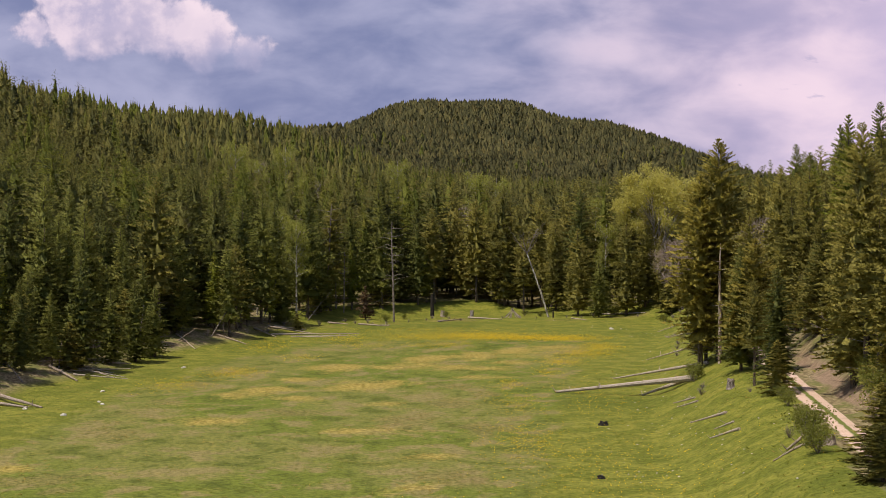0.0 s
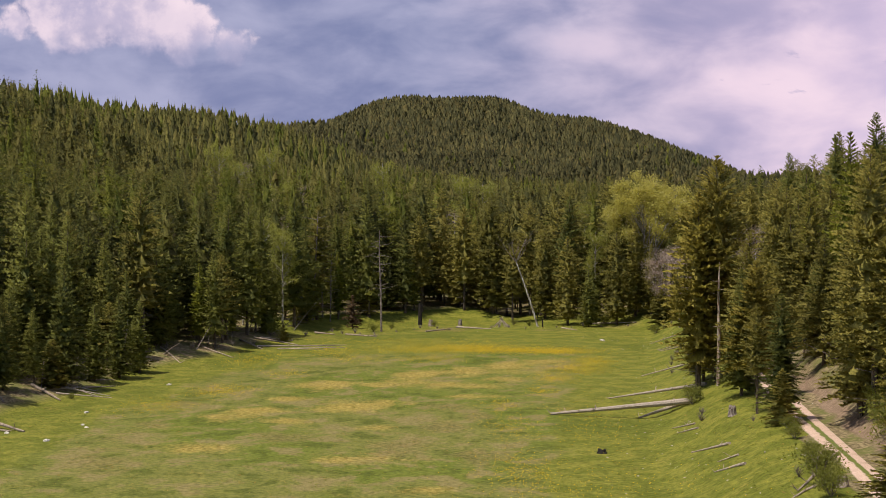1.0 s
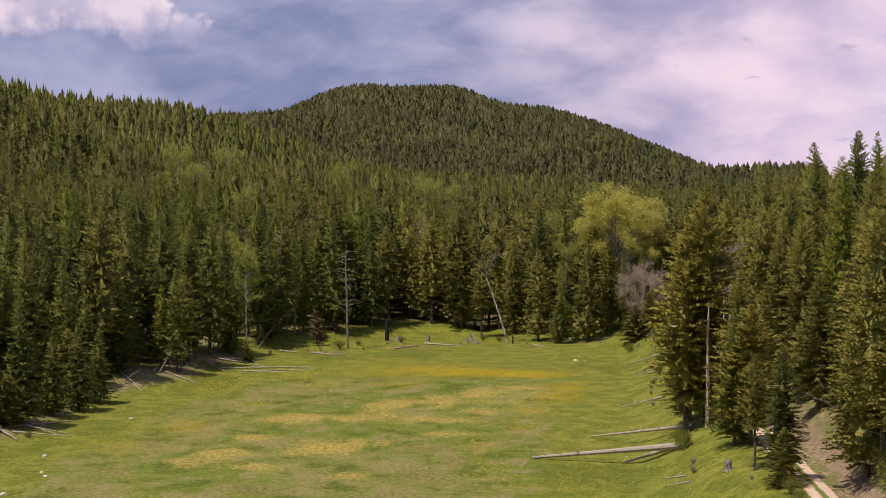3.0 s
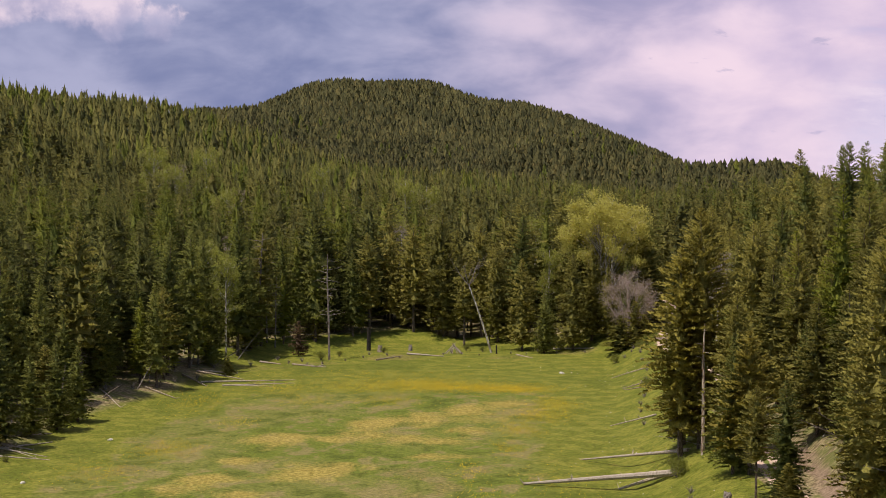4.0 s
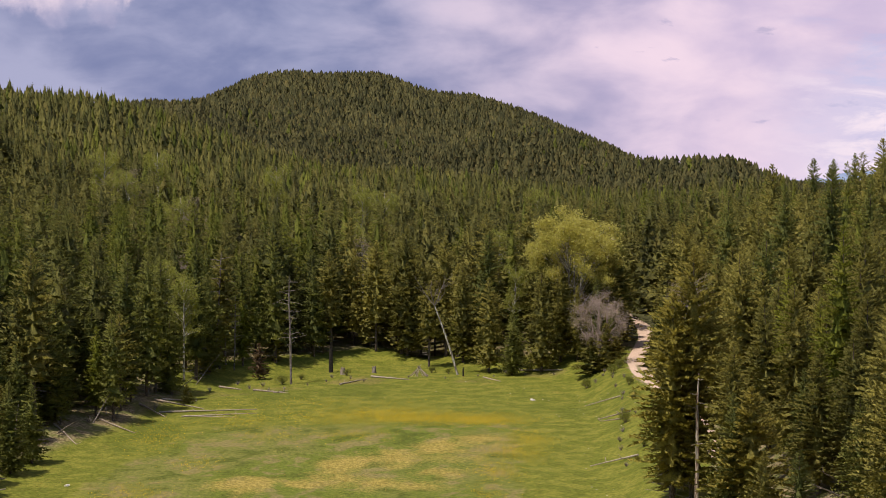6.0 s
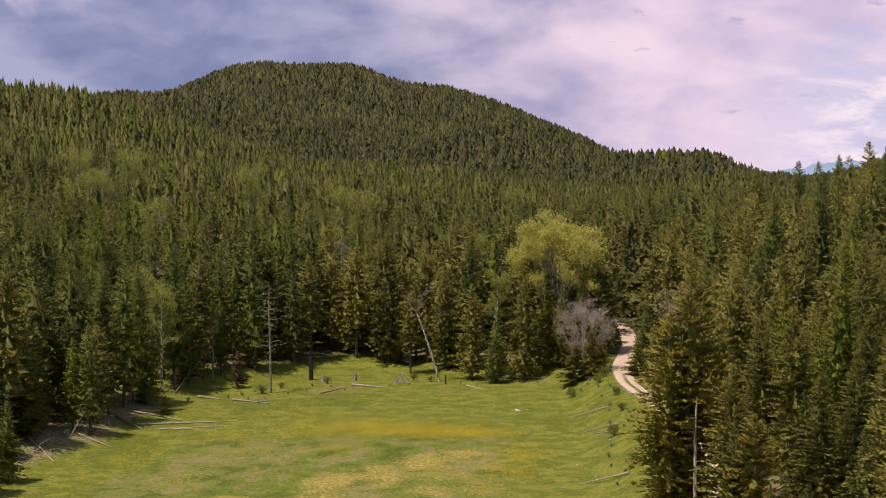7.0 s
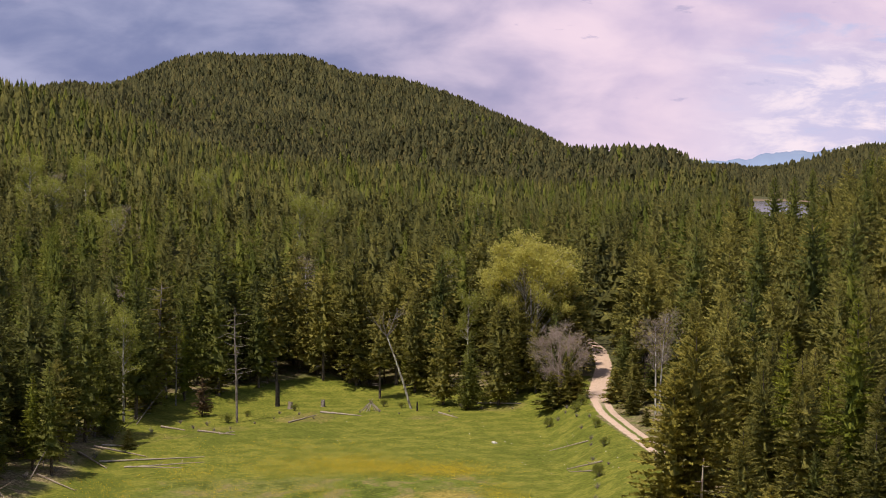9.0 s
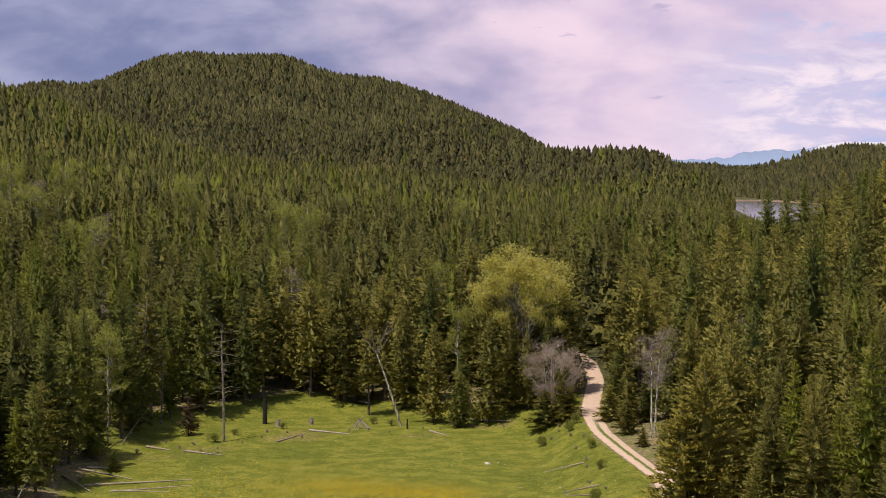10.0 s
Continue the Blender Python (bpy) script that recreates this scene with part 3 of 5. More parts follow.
def tree_kinds(seed, more, twigs, width, fine):
    """The seven sorts of conifer, with as many boughs as their distance asks for."""
    def n(levels):
        return int(levels * more)

    return [
        conifer("fir_tree", seed + 1, 20, 4.6, 1.6, n(46), 9, twigs, FIR, "dense dark olive fir with boughs to the ground", "fir tree", width=width, fine=fine),
        conifer("fir_tree", seed + 2, 22, 4.9, 3.5, n(46), 9, twigs, FIR_DARK, "tall dark green Douglas fir with drooping boughs", "fir tree", 20, droop=0.32, ragged=0.42, width=width, fine=fine),
        conifer("fir_tree", seed + 3, 18, 4.3, 1.0, n(44), 9, twigs, FIR_DARK, "broad dark green fir at the meadow's edge", "fir tree", droop=0.30, ragged=0.36, width=width, fine=fine),
        conifer("fir_tree", seed + 4, 24, 4.7, 6.5, n(42), 8, twigs, FIR, "tall fir with a long bare trunk below its crown", "fir tree", 26, power=0.6, ragged=0.45, width=width, fine=fine),
        conifer("pine_tree", seed + 5, 21, 4.2, 8.0, n(34), 8, twigs, FIR, "open-crowned brownish green pine with a bare trunk", "pine tree", 26, power=0.55, ragged=0.5, droop=0.1, width=width, fine=fine),
        conifer("larch_tree", seed + 6, 23, 3.7, 3.0, n(46), 8, twigs, LARCH, "slender bright green larch in spring leaf", "larch tree", 14, droop=0.25, width=width, fine=fine),
        conifer("fir_tree", seed + 7, 8, 2.1, 0.3, n(28), 9, twigs, FIR, "young bushy dark green fir", "fir tree", 0, width=width, fine=fine)]


CLOSE, AWAY = tree_kinds(10, 0.95, 20, 0.48, 0.50), tree_kinds(30, 0.76, 8, 0.62, 0.74)
used_kind = set()


def plant(kind, x, y, height, rng, wide=1.0, lean=0.0):
    first = (CLOSE if y < 198 else AWAY)[kind]
    s = height / SIZES[kind]
    m = placed(x, y, rng.uniform(0, 360), s * wide, 1 / wide, lean, rng.uniform(0, 360), 0.15)
    if first.name in used_kind:
        return copy_thing(first, m)
    used_kind.add(first.name)
    first.matrix_basis = m
    return tagged(first, group=GROUPS[kind])


# trees that stand out, then the stands round them
old_fir = conifer("fir_tree", 77, 23.4, 5.7, 2.2, 50, 9, 24, OLIVE, "big ragged olive Douglas fir beside the fallen logs", "fir tree", 24, ragged=0.5, width=0.48, fine=0.50, power=0.58, belly=0.36)
old_fir.matrix_basis = placed(29.0, 179.0, 40, 1.0, 1.0, 0, 0, 0.15)
second_fir = conifer("fir_tree", 79, 20.5, 4.6, 3.0, 44, 9, 22, OLIVE, "golden olive fir leaning out over the meadow", "fir tree", 20, ragged=0.5, width=0.48, fine=0.52, power=0.62, belly=0.36)
second_fir.matrix_basis = placed(27.0, 178.6, 200, 1.0, 1.0, 0, 0, 0.15)
small_fir = conifer("fir_tree", 78, 12.5, 3.4, 2.6, 30, 8, 22, OLIVE, "sunlit olive fir with bare lower trunk by the track", "fir tree", 16, ragged=0.5, width=0.50, fine=0.6, power=0.72)
small_fir.matrix_basis = placed(29.4, 160.0, 100, 1.0, 1.0, 0, 0, 0.15)
rng = np.random.RandomState(5)
NAMED = [  # kind, x, y, height, width
    (0, 31.0, 172.0, 15.0, 1.1), (0, 28.6, 185.0, 16.0, 1.0), (1, 27.7, 141.0, 10.5, 1.0), (6, 27.4, 139.0, 4.6, 1.5),
    (4, 27.0, 147.5, 9.5, 0.9), (2, 28.3, 161.5, 12.0, 0.9), (4, 29.0, 166.0, 11.0, 0.9),
    (0, 36.8, 310.0, 17.0, 1.0), (0, 39.4, 308.0, 15.0, 0.9), (2, 43.0, 309.5, 13.0, 1.0), (2, 36.2, 146.0, 12.0, 1.1), (2, 37.4, 157.0, 14.0, 1.1),
    (0, 36.6, 139.0, 10.0, 1.1), (6, 35.2, 150.5, 4.5, 1.2), (0, 39.5, 165.0, 18.0, 1.0), (2, 38.6, 176.0, 15.0, 1.0), (2, 27.8, 304.0, 14.5, 1.0), (0, 24.5, 309.0, 19.0, 1.0), (0, 33.0, 306.0, 20.0, 1.0), (4, 15.0, 317.0, 14.0, 1.1), (6, 41.5, 293.0, 7.5, 1.3), (6, 39.4, 294.0, 6.5, 1.5), (6, 43.2, 293.6, 5.0, 1.5),
    (6, 26.8, 103.0, 8.5, 1.5), (6, 24.6, 95.0, 6.0, 1.5),
    (1, 87.0, 292.0, 22.0, 0.9), (1, 81.0, 330.0, 20.0, 0.9), (1, 92.5, 303.0, 24.0, 0.9), (3, 98.0, 312.0, 24.0, 0.9), (1, 104.0, 326.0, 25.0, 0.9),
    (4, 78.0, 305.0, 21.0, 1.0), (1, 95.0, 345.0, 25.0, 0.9), (0, 73.0, 262.0, 23.0, 0.9),
    (1, 45.6, 180.0, 24.5, 1.0), (3, 49.5, 192.0, 22.0, 1.0), (0, 43.0, 172.0, 22.0, 1.0), (1, 46.5, 196.0, 18.5, 1.0), (1, 51.0, 181.0, 21.0, 1.0),
    (0, 50.5, 212.0, 18.5, 1.0), (1, 41.0, 163.0, 20.0, 1.0), (2, 38.5, 152.0, 16.0, 1.1), (0, 40.0, 145.0, 17.0, 1.0), (0, 37.5, 168.0, 17.0, 1.0),
    (6, 47.6, 277.0, 5.5, 1.3), (6, 49.4, 283.0, 7.0, 1.2), (6, 48.0, 288.5, 6.0, 1.3), (6, 51.0, 290.0, 8.0, 1.2), (2, 52.4, 284.0, 11.0, 1.1), (2, 51.2, 297.0, 13.0, 1.1),
    (6, 47.2, 266.5, 3.0, 1.4), (6, 48.6, 259.0, 5.0, 1.3), (2, 53.6, 268.0, 12.0, 1.1), (0, 53.0, 259.0, 14.0, 1.0), (6, 46.6, 251.0, 5.0, 1.3), (0, 50.2, 249.0, 12.0, 1.0), (2, 53.2, 304.0, 14.0, 1.1), (2, 45.0, 306.0, 12.0, 1.0),
    (2, -47.5, 191.0, 16.0, 1.0), (1, -45.2, 196.0, 19.0, 1.0), (2, -42.8, 201.0, 19.5, 1.0), (2, -40.9, 209.0, 13.0, 1.1), (2, -39.2, 216.0, 14.5, 1.1), (2, -37.9, 223.0, 13.0, 1.1), (6, -43.6, 198.0, 6.0, 1.3),
    (6, -23.6, 273.5, 3.2, 1.2), (5, -28.0, 284.5, 13.0, 1.0),
]
taken = [(n[1], n[2]) for n in NAMED] + [(29.2, 177.4), (31.5, 160.0), (26.6, 178.6), (29.0, 179.0)]
taken += [(41.5, 317.5), (42, 314), (44, 320), (38, 318), (49.6, 271), (51, 275), (49, 266), (47.8, 262.5), (46.9, 258), (50.4, 268), (46.2, 254), (49.8, 263), (-25, 291), (-24, 287), (-8.6, 295), (19, 305), (41.6, 296), (42, 291)]
for kind, x, y, height, wide in NAMED:
    plant(kind, x, y, height, rng, wide)
# tall trees on the skyline: kind, x, y, level of the top
SKYLINE = [(1, 63.5, 247.0, 34.8), (1, 60.8, 260.0, 32.2), (0, 61.3, 275.0, 31.1), (1, 59.2, 285.0, 30.2), (0, 66.5, 256.0, 33.0), (1, 67.5, 243.0, 33.5), (3, 64.0, 270.0, 31.5),
           (0, 76.4, 321.5, 40.0), (1, 89.7, 340.5, 36.4), (1, 107.7, 370.6, 37.7), (0, 97.0, 323.0, 44.5), (1, 106.3, 338.7, 39.5), (0, 102.5, 318.0, 46.8)]
for kind, x, y, top in SKYLINE:
    plant(kind, x, y, top - ground_at(x, y), rng, 0.9)
taken += [(n[1], n[2]) for n in SKYLINE]


LEAFY = [(-31.5, 288, 0.85, 30), (-29.0, 300, 1.05, 170), (31.5, 330, 0.9, 60), (9, 474, 1.5, 40), (14.5, 468, 1.45, 90), (33, 368, 1.15, 10), (-34.5, 424, 1.35, 200), (-48, 523, 1.6, 300), (-60, 492, 1.6, 130), (-52, 470, 1.45, 20),
         (4, 404, 1.15, 75), (-41, 440, 1.2, 160), (62, 520, 1.4, 10), (-14, 540, 1.5, 260)]
BARE = [(-34, 462, 1.4, 50), (-36.5, 448, 1.2, 150), (5.5, 366, 1.25, 250), (-27, 330, 1.15, 20), (62, 268, 1.0, 200), (-55, 505, 1.5, 80)]


def stand(low_y, high_y, spacing, seed):
    """Jittered places in the wooded part of the view."""
    r = np.random.RandomState(seed)
    ys = np.arange(low_y, high_y, spacing * 0.87)
    pts = []
    for k, y in enumerate(ys):
        x = np.arange(-0.265 * y - 5, max(0.27 * y + 5, 0.425 * (y - 40) - 6), spacing) + (k % 2) * spacing / 2
        pts.append(np.stack([x, np.full(len(x), y)], -1))
    p = np.concatenate(pts)
    p += r.uniform(-0.42, 0.42, p.shape) * spacing
    x, y = p[:, 0], p[:, 1]
    ok = (outside(x, y) > np.where((x < -30) & (y < 250), 4.2, 2.0)) & (road_gap(x, y) > 3.6)
    strip = (x > np.interp(y, EDGE_Y, EDGE_R) - 4) & (x < np.interp(y, ROAD_Y, ROAD_X)) & (y < 312)
    ok &= ~strip
    rx = np.interp(y, ROAD_Y, ROAD_X)
    ok &= ~((x - rx < 3.4) & (x > rx) & (y < 200))
    ok &= ((x - LAKE[0]) / (LAKE[2] * 1.25 + 10)) ** 2 + ((y - LAKE[1]) / (LAKE[3] * 1.25 + 45)) ** 2 > 1.0
    ok &= ~((x > 0.325 * (y - 44) - 14) & (x < 0.40 * (y - 44) - 12) & (y > 860) & (y < 1150))      # open marsh before the lake
    for a, b, size, _ in LEAFY + BARE:
        ok &= ((x - a) / 4.2) ** 2 + ((y - b + 4.0) / 8.5) ** 2 > size
    return p[ok]


near = stand(100, 352, 4.3, 21)
out = outside(near[:, 0], near[:, 1])
gap = road_gap(near[:, 0], near[:, 1])
edge = ((out < 9) & (near[:, 0] < 26)) | ((near[:, 0] > 25) & (gap < 15) & (near[:, 1] < 330)) | ((near[:, 0] > 25) & (out < 9) & (near[:, 1] > 285))
edge |= (near[:, 0] > 25) & (near[:, 1] < 215) & (near[:, 0] < 0.30 * near[:, 1] + 8)
edge |= (near[:, 0] < -30) & (near[:, 1] < 240) & (out < 15) & (near[:, 0] > -0.275 * near[:, 1] - 3)
edge &= (near[:, 1] > 100)
far_enough = np.array([min((x - a) ** 2 + (y - b) ** 2 for a, b in taken) > 9 for x, y in near])
kinds_at = []
for x, y in near[edge & far_enough]:
    # the left edge gets mostly the kinds whose needle colour holds shade
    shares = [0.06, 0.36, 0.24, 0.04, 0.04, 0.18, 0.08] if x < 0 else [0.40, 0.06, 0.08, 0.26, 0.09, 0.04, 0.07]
    kind = int(rng.choice([0, 1, 2, 3, 4, 5, 6], p=shares))
    height = rng.uniform(14, 23) if kind != 6 else rng.uniform(5, 9)
    plant(kind, x, y, height, rng, rng.uniform(0.85, 1.15), rng.uniform(0, 2.5))
    kinds_at.append(kind)


# ---- the woods behind ----
def template(seed, levels, per, twigs, reach, base=0.12, core=0.0, tiers=7, sides=6, **more):
    """A tree one metre high, for the joined stands: a ragged crown round a bare stem, fuller with a core of skirts. The last number tells how many faces are stem."""
    r = np.random.RandomState(seed)
    green = crown_twigs(r, 20.0, 20.0 * base, reach, levels, per, twigs, **more)
    stem = tube([(0, 0, -0.6), (0, 0, 17.0)], [0.24, 0.05], 3)
    pieces, normals = [green[:2]], [green[2]]
    if core:
        heart = spire(seed, tiers, sides, core * reach / 20, 0.55, base, more.get("power", 0.8))
        pieces.append((heart[0] * (20.0, 20.0, 18.4), heart[1]))
        normals.append(unit(heart[2] + (0, 0, 0.15)))
    v, f = joined(pieces + [stem])
    return v / 20.0, f, np.concatenate(normals + [unit(stem[0] * (1, 1, 0))]), len(stem[1])


def woods(name, points, heights, templates, choice, needles, label, seed, widen=1.0):
    r = np.random.RandomState(seed)
    vs, fs, ns, ms, ts, n = [], [], [], [], [], 0
    zs = ground_z(points[:, 0], points[:, 1])
    patch = waves(points[:, 0], points[:, 1], 90, 31) * 0.25
    for k, (tv, tf, tn, *stem) in enumerate(templates):
        sel = np.where(choice == k)[0]
        if not len(sel):
            continue
        a, h = r.uniform(0, 6.283, len(sel)), heights[sel]
        w = h * r.uniform(0.85, 1.45, len(sel)) * widen
        c, s = np.cos(a), np.sin(a)
        v = np.empty((len(sel), len(tv), 3))
        v[..., 0] = points[sel, 0, None] + (tv[:, 0] * c[:, None] - tv[:, 1] * s[:, None]) * w[:, None]
        v[..., 1] = points[sel, 1, None] + (tv[:, 0] * s[:, None] + tv[:, 1] * c[:, None]) * w[:, None]
        v[..., 2] = zs[sel, None] + tv[:, 2] * h[:, None]
        f = tf[None] + (np.arange(len(sel)) * len(tv))[:, None, None] + n
        n += v.shape[0] * v.shape[1]
        vs.append(v.reshape(-1, 3))
        fs.append(f.reshape(-1, 3))
        turned = np.empty_like(v)
        turned[..., 0] = tn[:, 0] * c[:, None] - tn[:, 1] * s[:, None]
        turned[..., 1] = tn[:, 0] * s[:, None] + tn[:, 1] * c[:, None]
        turned[..., 2] = tn[:, 2]
        ns.append(turned.reshape(-1, 3))
        ms.append(np.tile(np.arange(len(tf)) >= len(tf) - sum(stem), len(sel)))
        tint = np.clip(r.beta(1.2, 1.7, len(sel)) + patch[sel], 0, 1)
        ts.append(np.repeat(tint, len(tv)))
    me = mesh_of(name, np.concatenate(vs), np.concatenate(fs), [needles, BARK], np.concatenate(ms), {"tint": ("POINT", np.concatenate(ts))}, normals=np.concatenate(ns))
    return tagged(new(name, me), label, "forest", kind="stuff")


def larch_share(p):
    """Larches gather in bands on the slopes."""
    return smooth(waves(p[:, 0], p[:, 1] * 1.4, 130, 12) + 0.25 * np.sin(p[:, 1] * 0.02), 0.15, 0.75) * 0.75 + 0.06 + 0.5 * np.exp(-((p[:, 0] + 46) / 18) ** 2 - ((p[:, 1] - 350) / 50) ** 2)


def grow(name, pts, seed, fir_t, larch_t, low, high, label, fir_mat=FIR_FAR, fewer=1.0, widen=1.0):
    r = np.random.RandomState(seed)
    larch = r.uniform(0, 1, len(pts)) < larch_share(pts) * fewer
    for flag, temps, mat, word in ((False, fir_t, fir_mat, "fir"), (True, larch_t, LARCH_FAR, "larch")):
        p = pts[larch == flag]
        if len(p):
            h = r.uniform(low, high, len(p)) * (1.06 if flag else 1.0) * np.interp(p[:, 1], [560, 999, 1000], [1.0, 0.78, 1.0])
            open_side = (p[:, 0] > 0.315 * (p[:, 1] - 44) - 14) & (p[:, 0] < 0.367 * (p[:, 1] - 44) - 12) & (p[:, 1] > 380)
            h = np.where(open_side, h * 0.75, h)      # younger trees on the low ground towards the lake
            woods(name, p, h, temps, r.randint(0, len(temps), len(p)), mat, label % word, seed + 3, widen)


def facing(p):
    """Slopes turned to the valley; the far sides of the hills are bare of trees nobody sees."""
    return p[ground_z(p[:, 0], p[:, 1] + 6) - ground_z(p[:, 0], p[:, 1] - 6) > -1.5]


inner = near[~edge & far_enough]
inner = inner[np.random.RandomState(77).uniform(0, 1, len(inner)) < 0.48]
inner_kinds = ([template(50 + i, 26, 9, 5, 4.2 + 0.3 * i, 0.05 + 0.05 * i, core=0.46, tiers=10, sides=7, width=0.55, fine=0.78, ragged=0.4, power=0.62 + 0.09 * i) for i in range(5)],
               [template(55 + i, 26, 9, 5, 3.7, 0.10, core=0.46, tiers=10, sides=7, width=0.50, fine=0.78, power=0.85) for i in range(3)])
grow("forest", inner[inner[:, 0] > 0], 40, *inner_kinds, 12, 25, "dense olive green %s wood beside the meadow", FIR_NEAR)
# left of the meadow: needles with shade put into the tone
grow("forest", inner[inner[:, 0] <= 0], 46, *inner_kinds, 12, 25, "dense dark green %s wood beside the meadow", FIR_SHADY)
grow("forest", stand(352, 420, 6.9, 22), 41,
     [template(60 + i, 25, 8, 3, 4.3 + 0.35 * i, 0.05 + 0.05 * i, core=0.44, tiers=9, sides=7, width=0.62, fine=0.92, ragged=0.4, power=0.62 + 0.09 * i) for i in range(5)],
     [template(70 + i, 24, 8, 3, 3.8, 0.10, core=0.44, tiers=9, sides=7, width=0.56, power=0.85) for i in range(3)], 12, 25, "dense dark green %s forest behind the meadow")
grow("forest", stand(420, 560, 7.2, 28), 48,
     [template(65 + i, 19, 7, 2, 4.5 + 0.35 * i, 0.05 + 0.04 * i, core=0.42, width=0.66, ragged=0.4, power=0.62 + 0.09 * i) for i in range(5)],
     [template(75 + i, 21, 8, 2, 3.9, 0.12, core=0.42, width=0.60, power=0.85) for i in range(3)], 12, 25, "green %s forest rising behind the meadow")
grow("forest", facing(stand(560, 1000, 7.0, 23)), 42,
     [template(80 + i, 10, 5, 1, 4.6 + 0.3 * i, 0.05, core=0.62, tiers=5, sides=6, width=0.75, fine=1.15, ragged=0.4, power=0.62 + 0.07 * i) for i in range(6)],
     [template(86 + i, 10, 5, 1, 4.0, 0.08, core=0.62, tiers=5, sides=6, width=0.7, fine=1.15, power=0.8) for i in range(4)], 11, 20, "green %s forest on the rising slope")
grow("forest", facing(stand(1000, 1350, 6.2, 24)), 43, [spire(90 + i, 4, 6, 0.22 + 0.02 * i, 0.55, 0.04, 0.7) for i in range(6)], [spire(96 + i, 4, 6, 0.22, 0.55, 0.04, 0.7) for i in range(4)],
     7.0, 13, "far %s woods covering the lower hill", FAR_HAZED, 0.25)
grow("forest", facing(stand(1350, 1940, 5.9, 25)), 44, [spire(100 + i, 2, 5, 0.28, 0.6) for i in range(6)], [spire(106 + i, 2, 5, 0.22, 0.7) for i in range(4)],
     6.0, 11.5, "far %s woods covering the hill", FAR_HAZED, 0.0)
beyond = stand(1950, 2900, 12.0, 29)
beyond = beyond[(beyond[:, 0] > 0.28 * beyond[:, 1]) & (beyond[:, 0] < 0.45 * beyond[:, 1])]
grow("forest", beyond, 45, [spire(110 + i, 2, 5, 0.34, 0.7) for i in range(4)], [], 12, 18, "dark %s woods in the valley beyond the lake", FAR_HAZED, 0.0)

# ---- leafy, bare and dead trees ----
def leaf_material(name, a, b):
    m, n = material(name)
    leaf = n.add("ShaderNodeNewGeometry").outputs["Random Per Island"]
    c = n.mix(leaf, rgb(*a), rgb(*b))
    finish(n, c, 0.6, thin=n.mix(0.5, c, rgb(b[0] * 1.2, b[1] * 1.2, b[2])), spec=0.3)
    return m


ASPEN_LEAF = leaf_material("young_aspen_leaves", (0.335, 0.305, 0.064), (0.590, 0.525, 0.134))
SMALL_LEAF = leaf_material("thin_new_leaves", (0.190, 0.210, 0.036), (0.380, 0.365, 0.075))
SHRUB_LEAF = leaf_material("shrub_leaves", (0.110, 0.130, 0.020), (0.260, 0.255, 0.050))
BROWN_NEEDLE = leaf_material("dead_brown_needles", (0.10, 0.060, 0.032), (0.20, 0.125, 0.070))


BARE_BARK = bark_material("grey_pink_bark", (0.22, 0.155, 0.125), (0.47, 0.365, 0.305), 2.0)


def branching(rng, start, way, length, radius, depth, spread, tips, pieces, sides=5, curl=0.25):
    """Limbs that fork; pieces collects tubes, tips the ends."""
    p, d, pts, rad = np.array(start, float), np.array(way, float), [np.array(start, float)], [radius]
    steps = 3
    for k in range(steps):
        d = d + rng.uniform(-curl, curl, 3) * 0.6
        d[2] += 0.08
        d /= np.linalg.norm(d)
        p = p + d * length / steps
        pts.append(p)
        rad.append(radius * (1 - 0.55 * (k + 1) / steps))
    pieces.append(tube(pts, rad, sides))
    if depth == 0:
        tips.append((pts[-1], length))
        tips.append((pts[-2], length))
        return
    for _ in range(rng.randint(3, 5)):
        k = rng.randint(1, steps + 1)
        way2 = d + rng.normal(0, spread, 3)
        way2[2] += 0.1
        branching(rng, pts[k], way2 / np.linalg.norm(way2), length * rng.uniform(0.5, 0.75), rad[k] * 0.62, depth - 1, spread, tips, pieces, 3, curl)


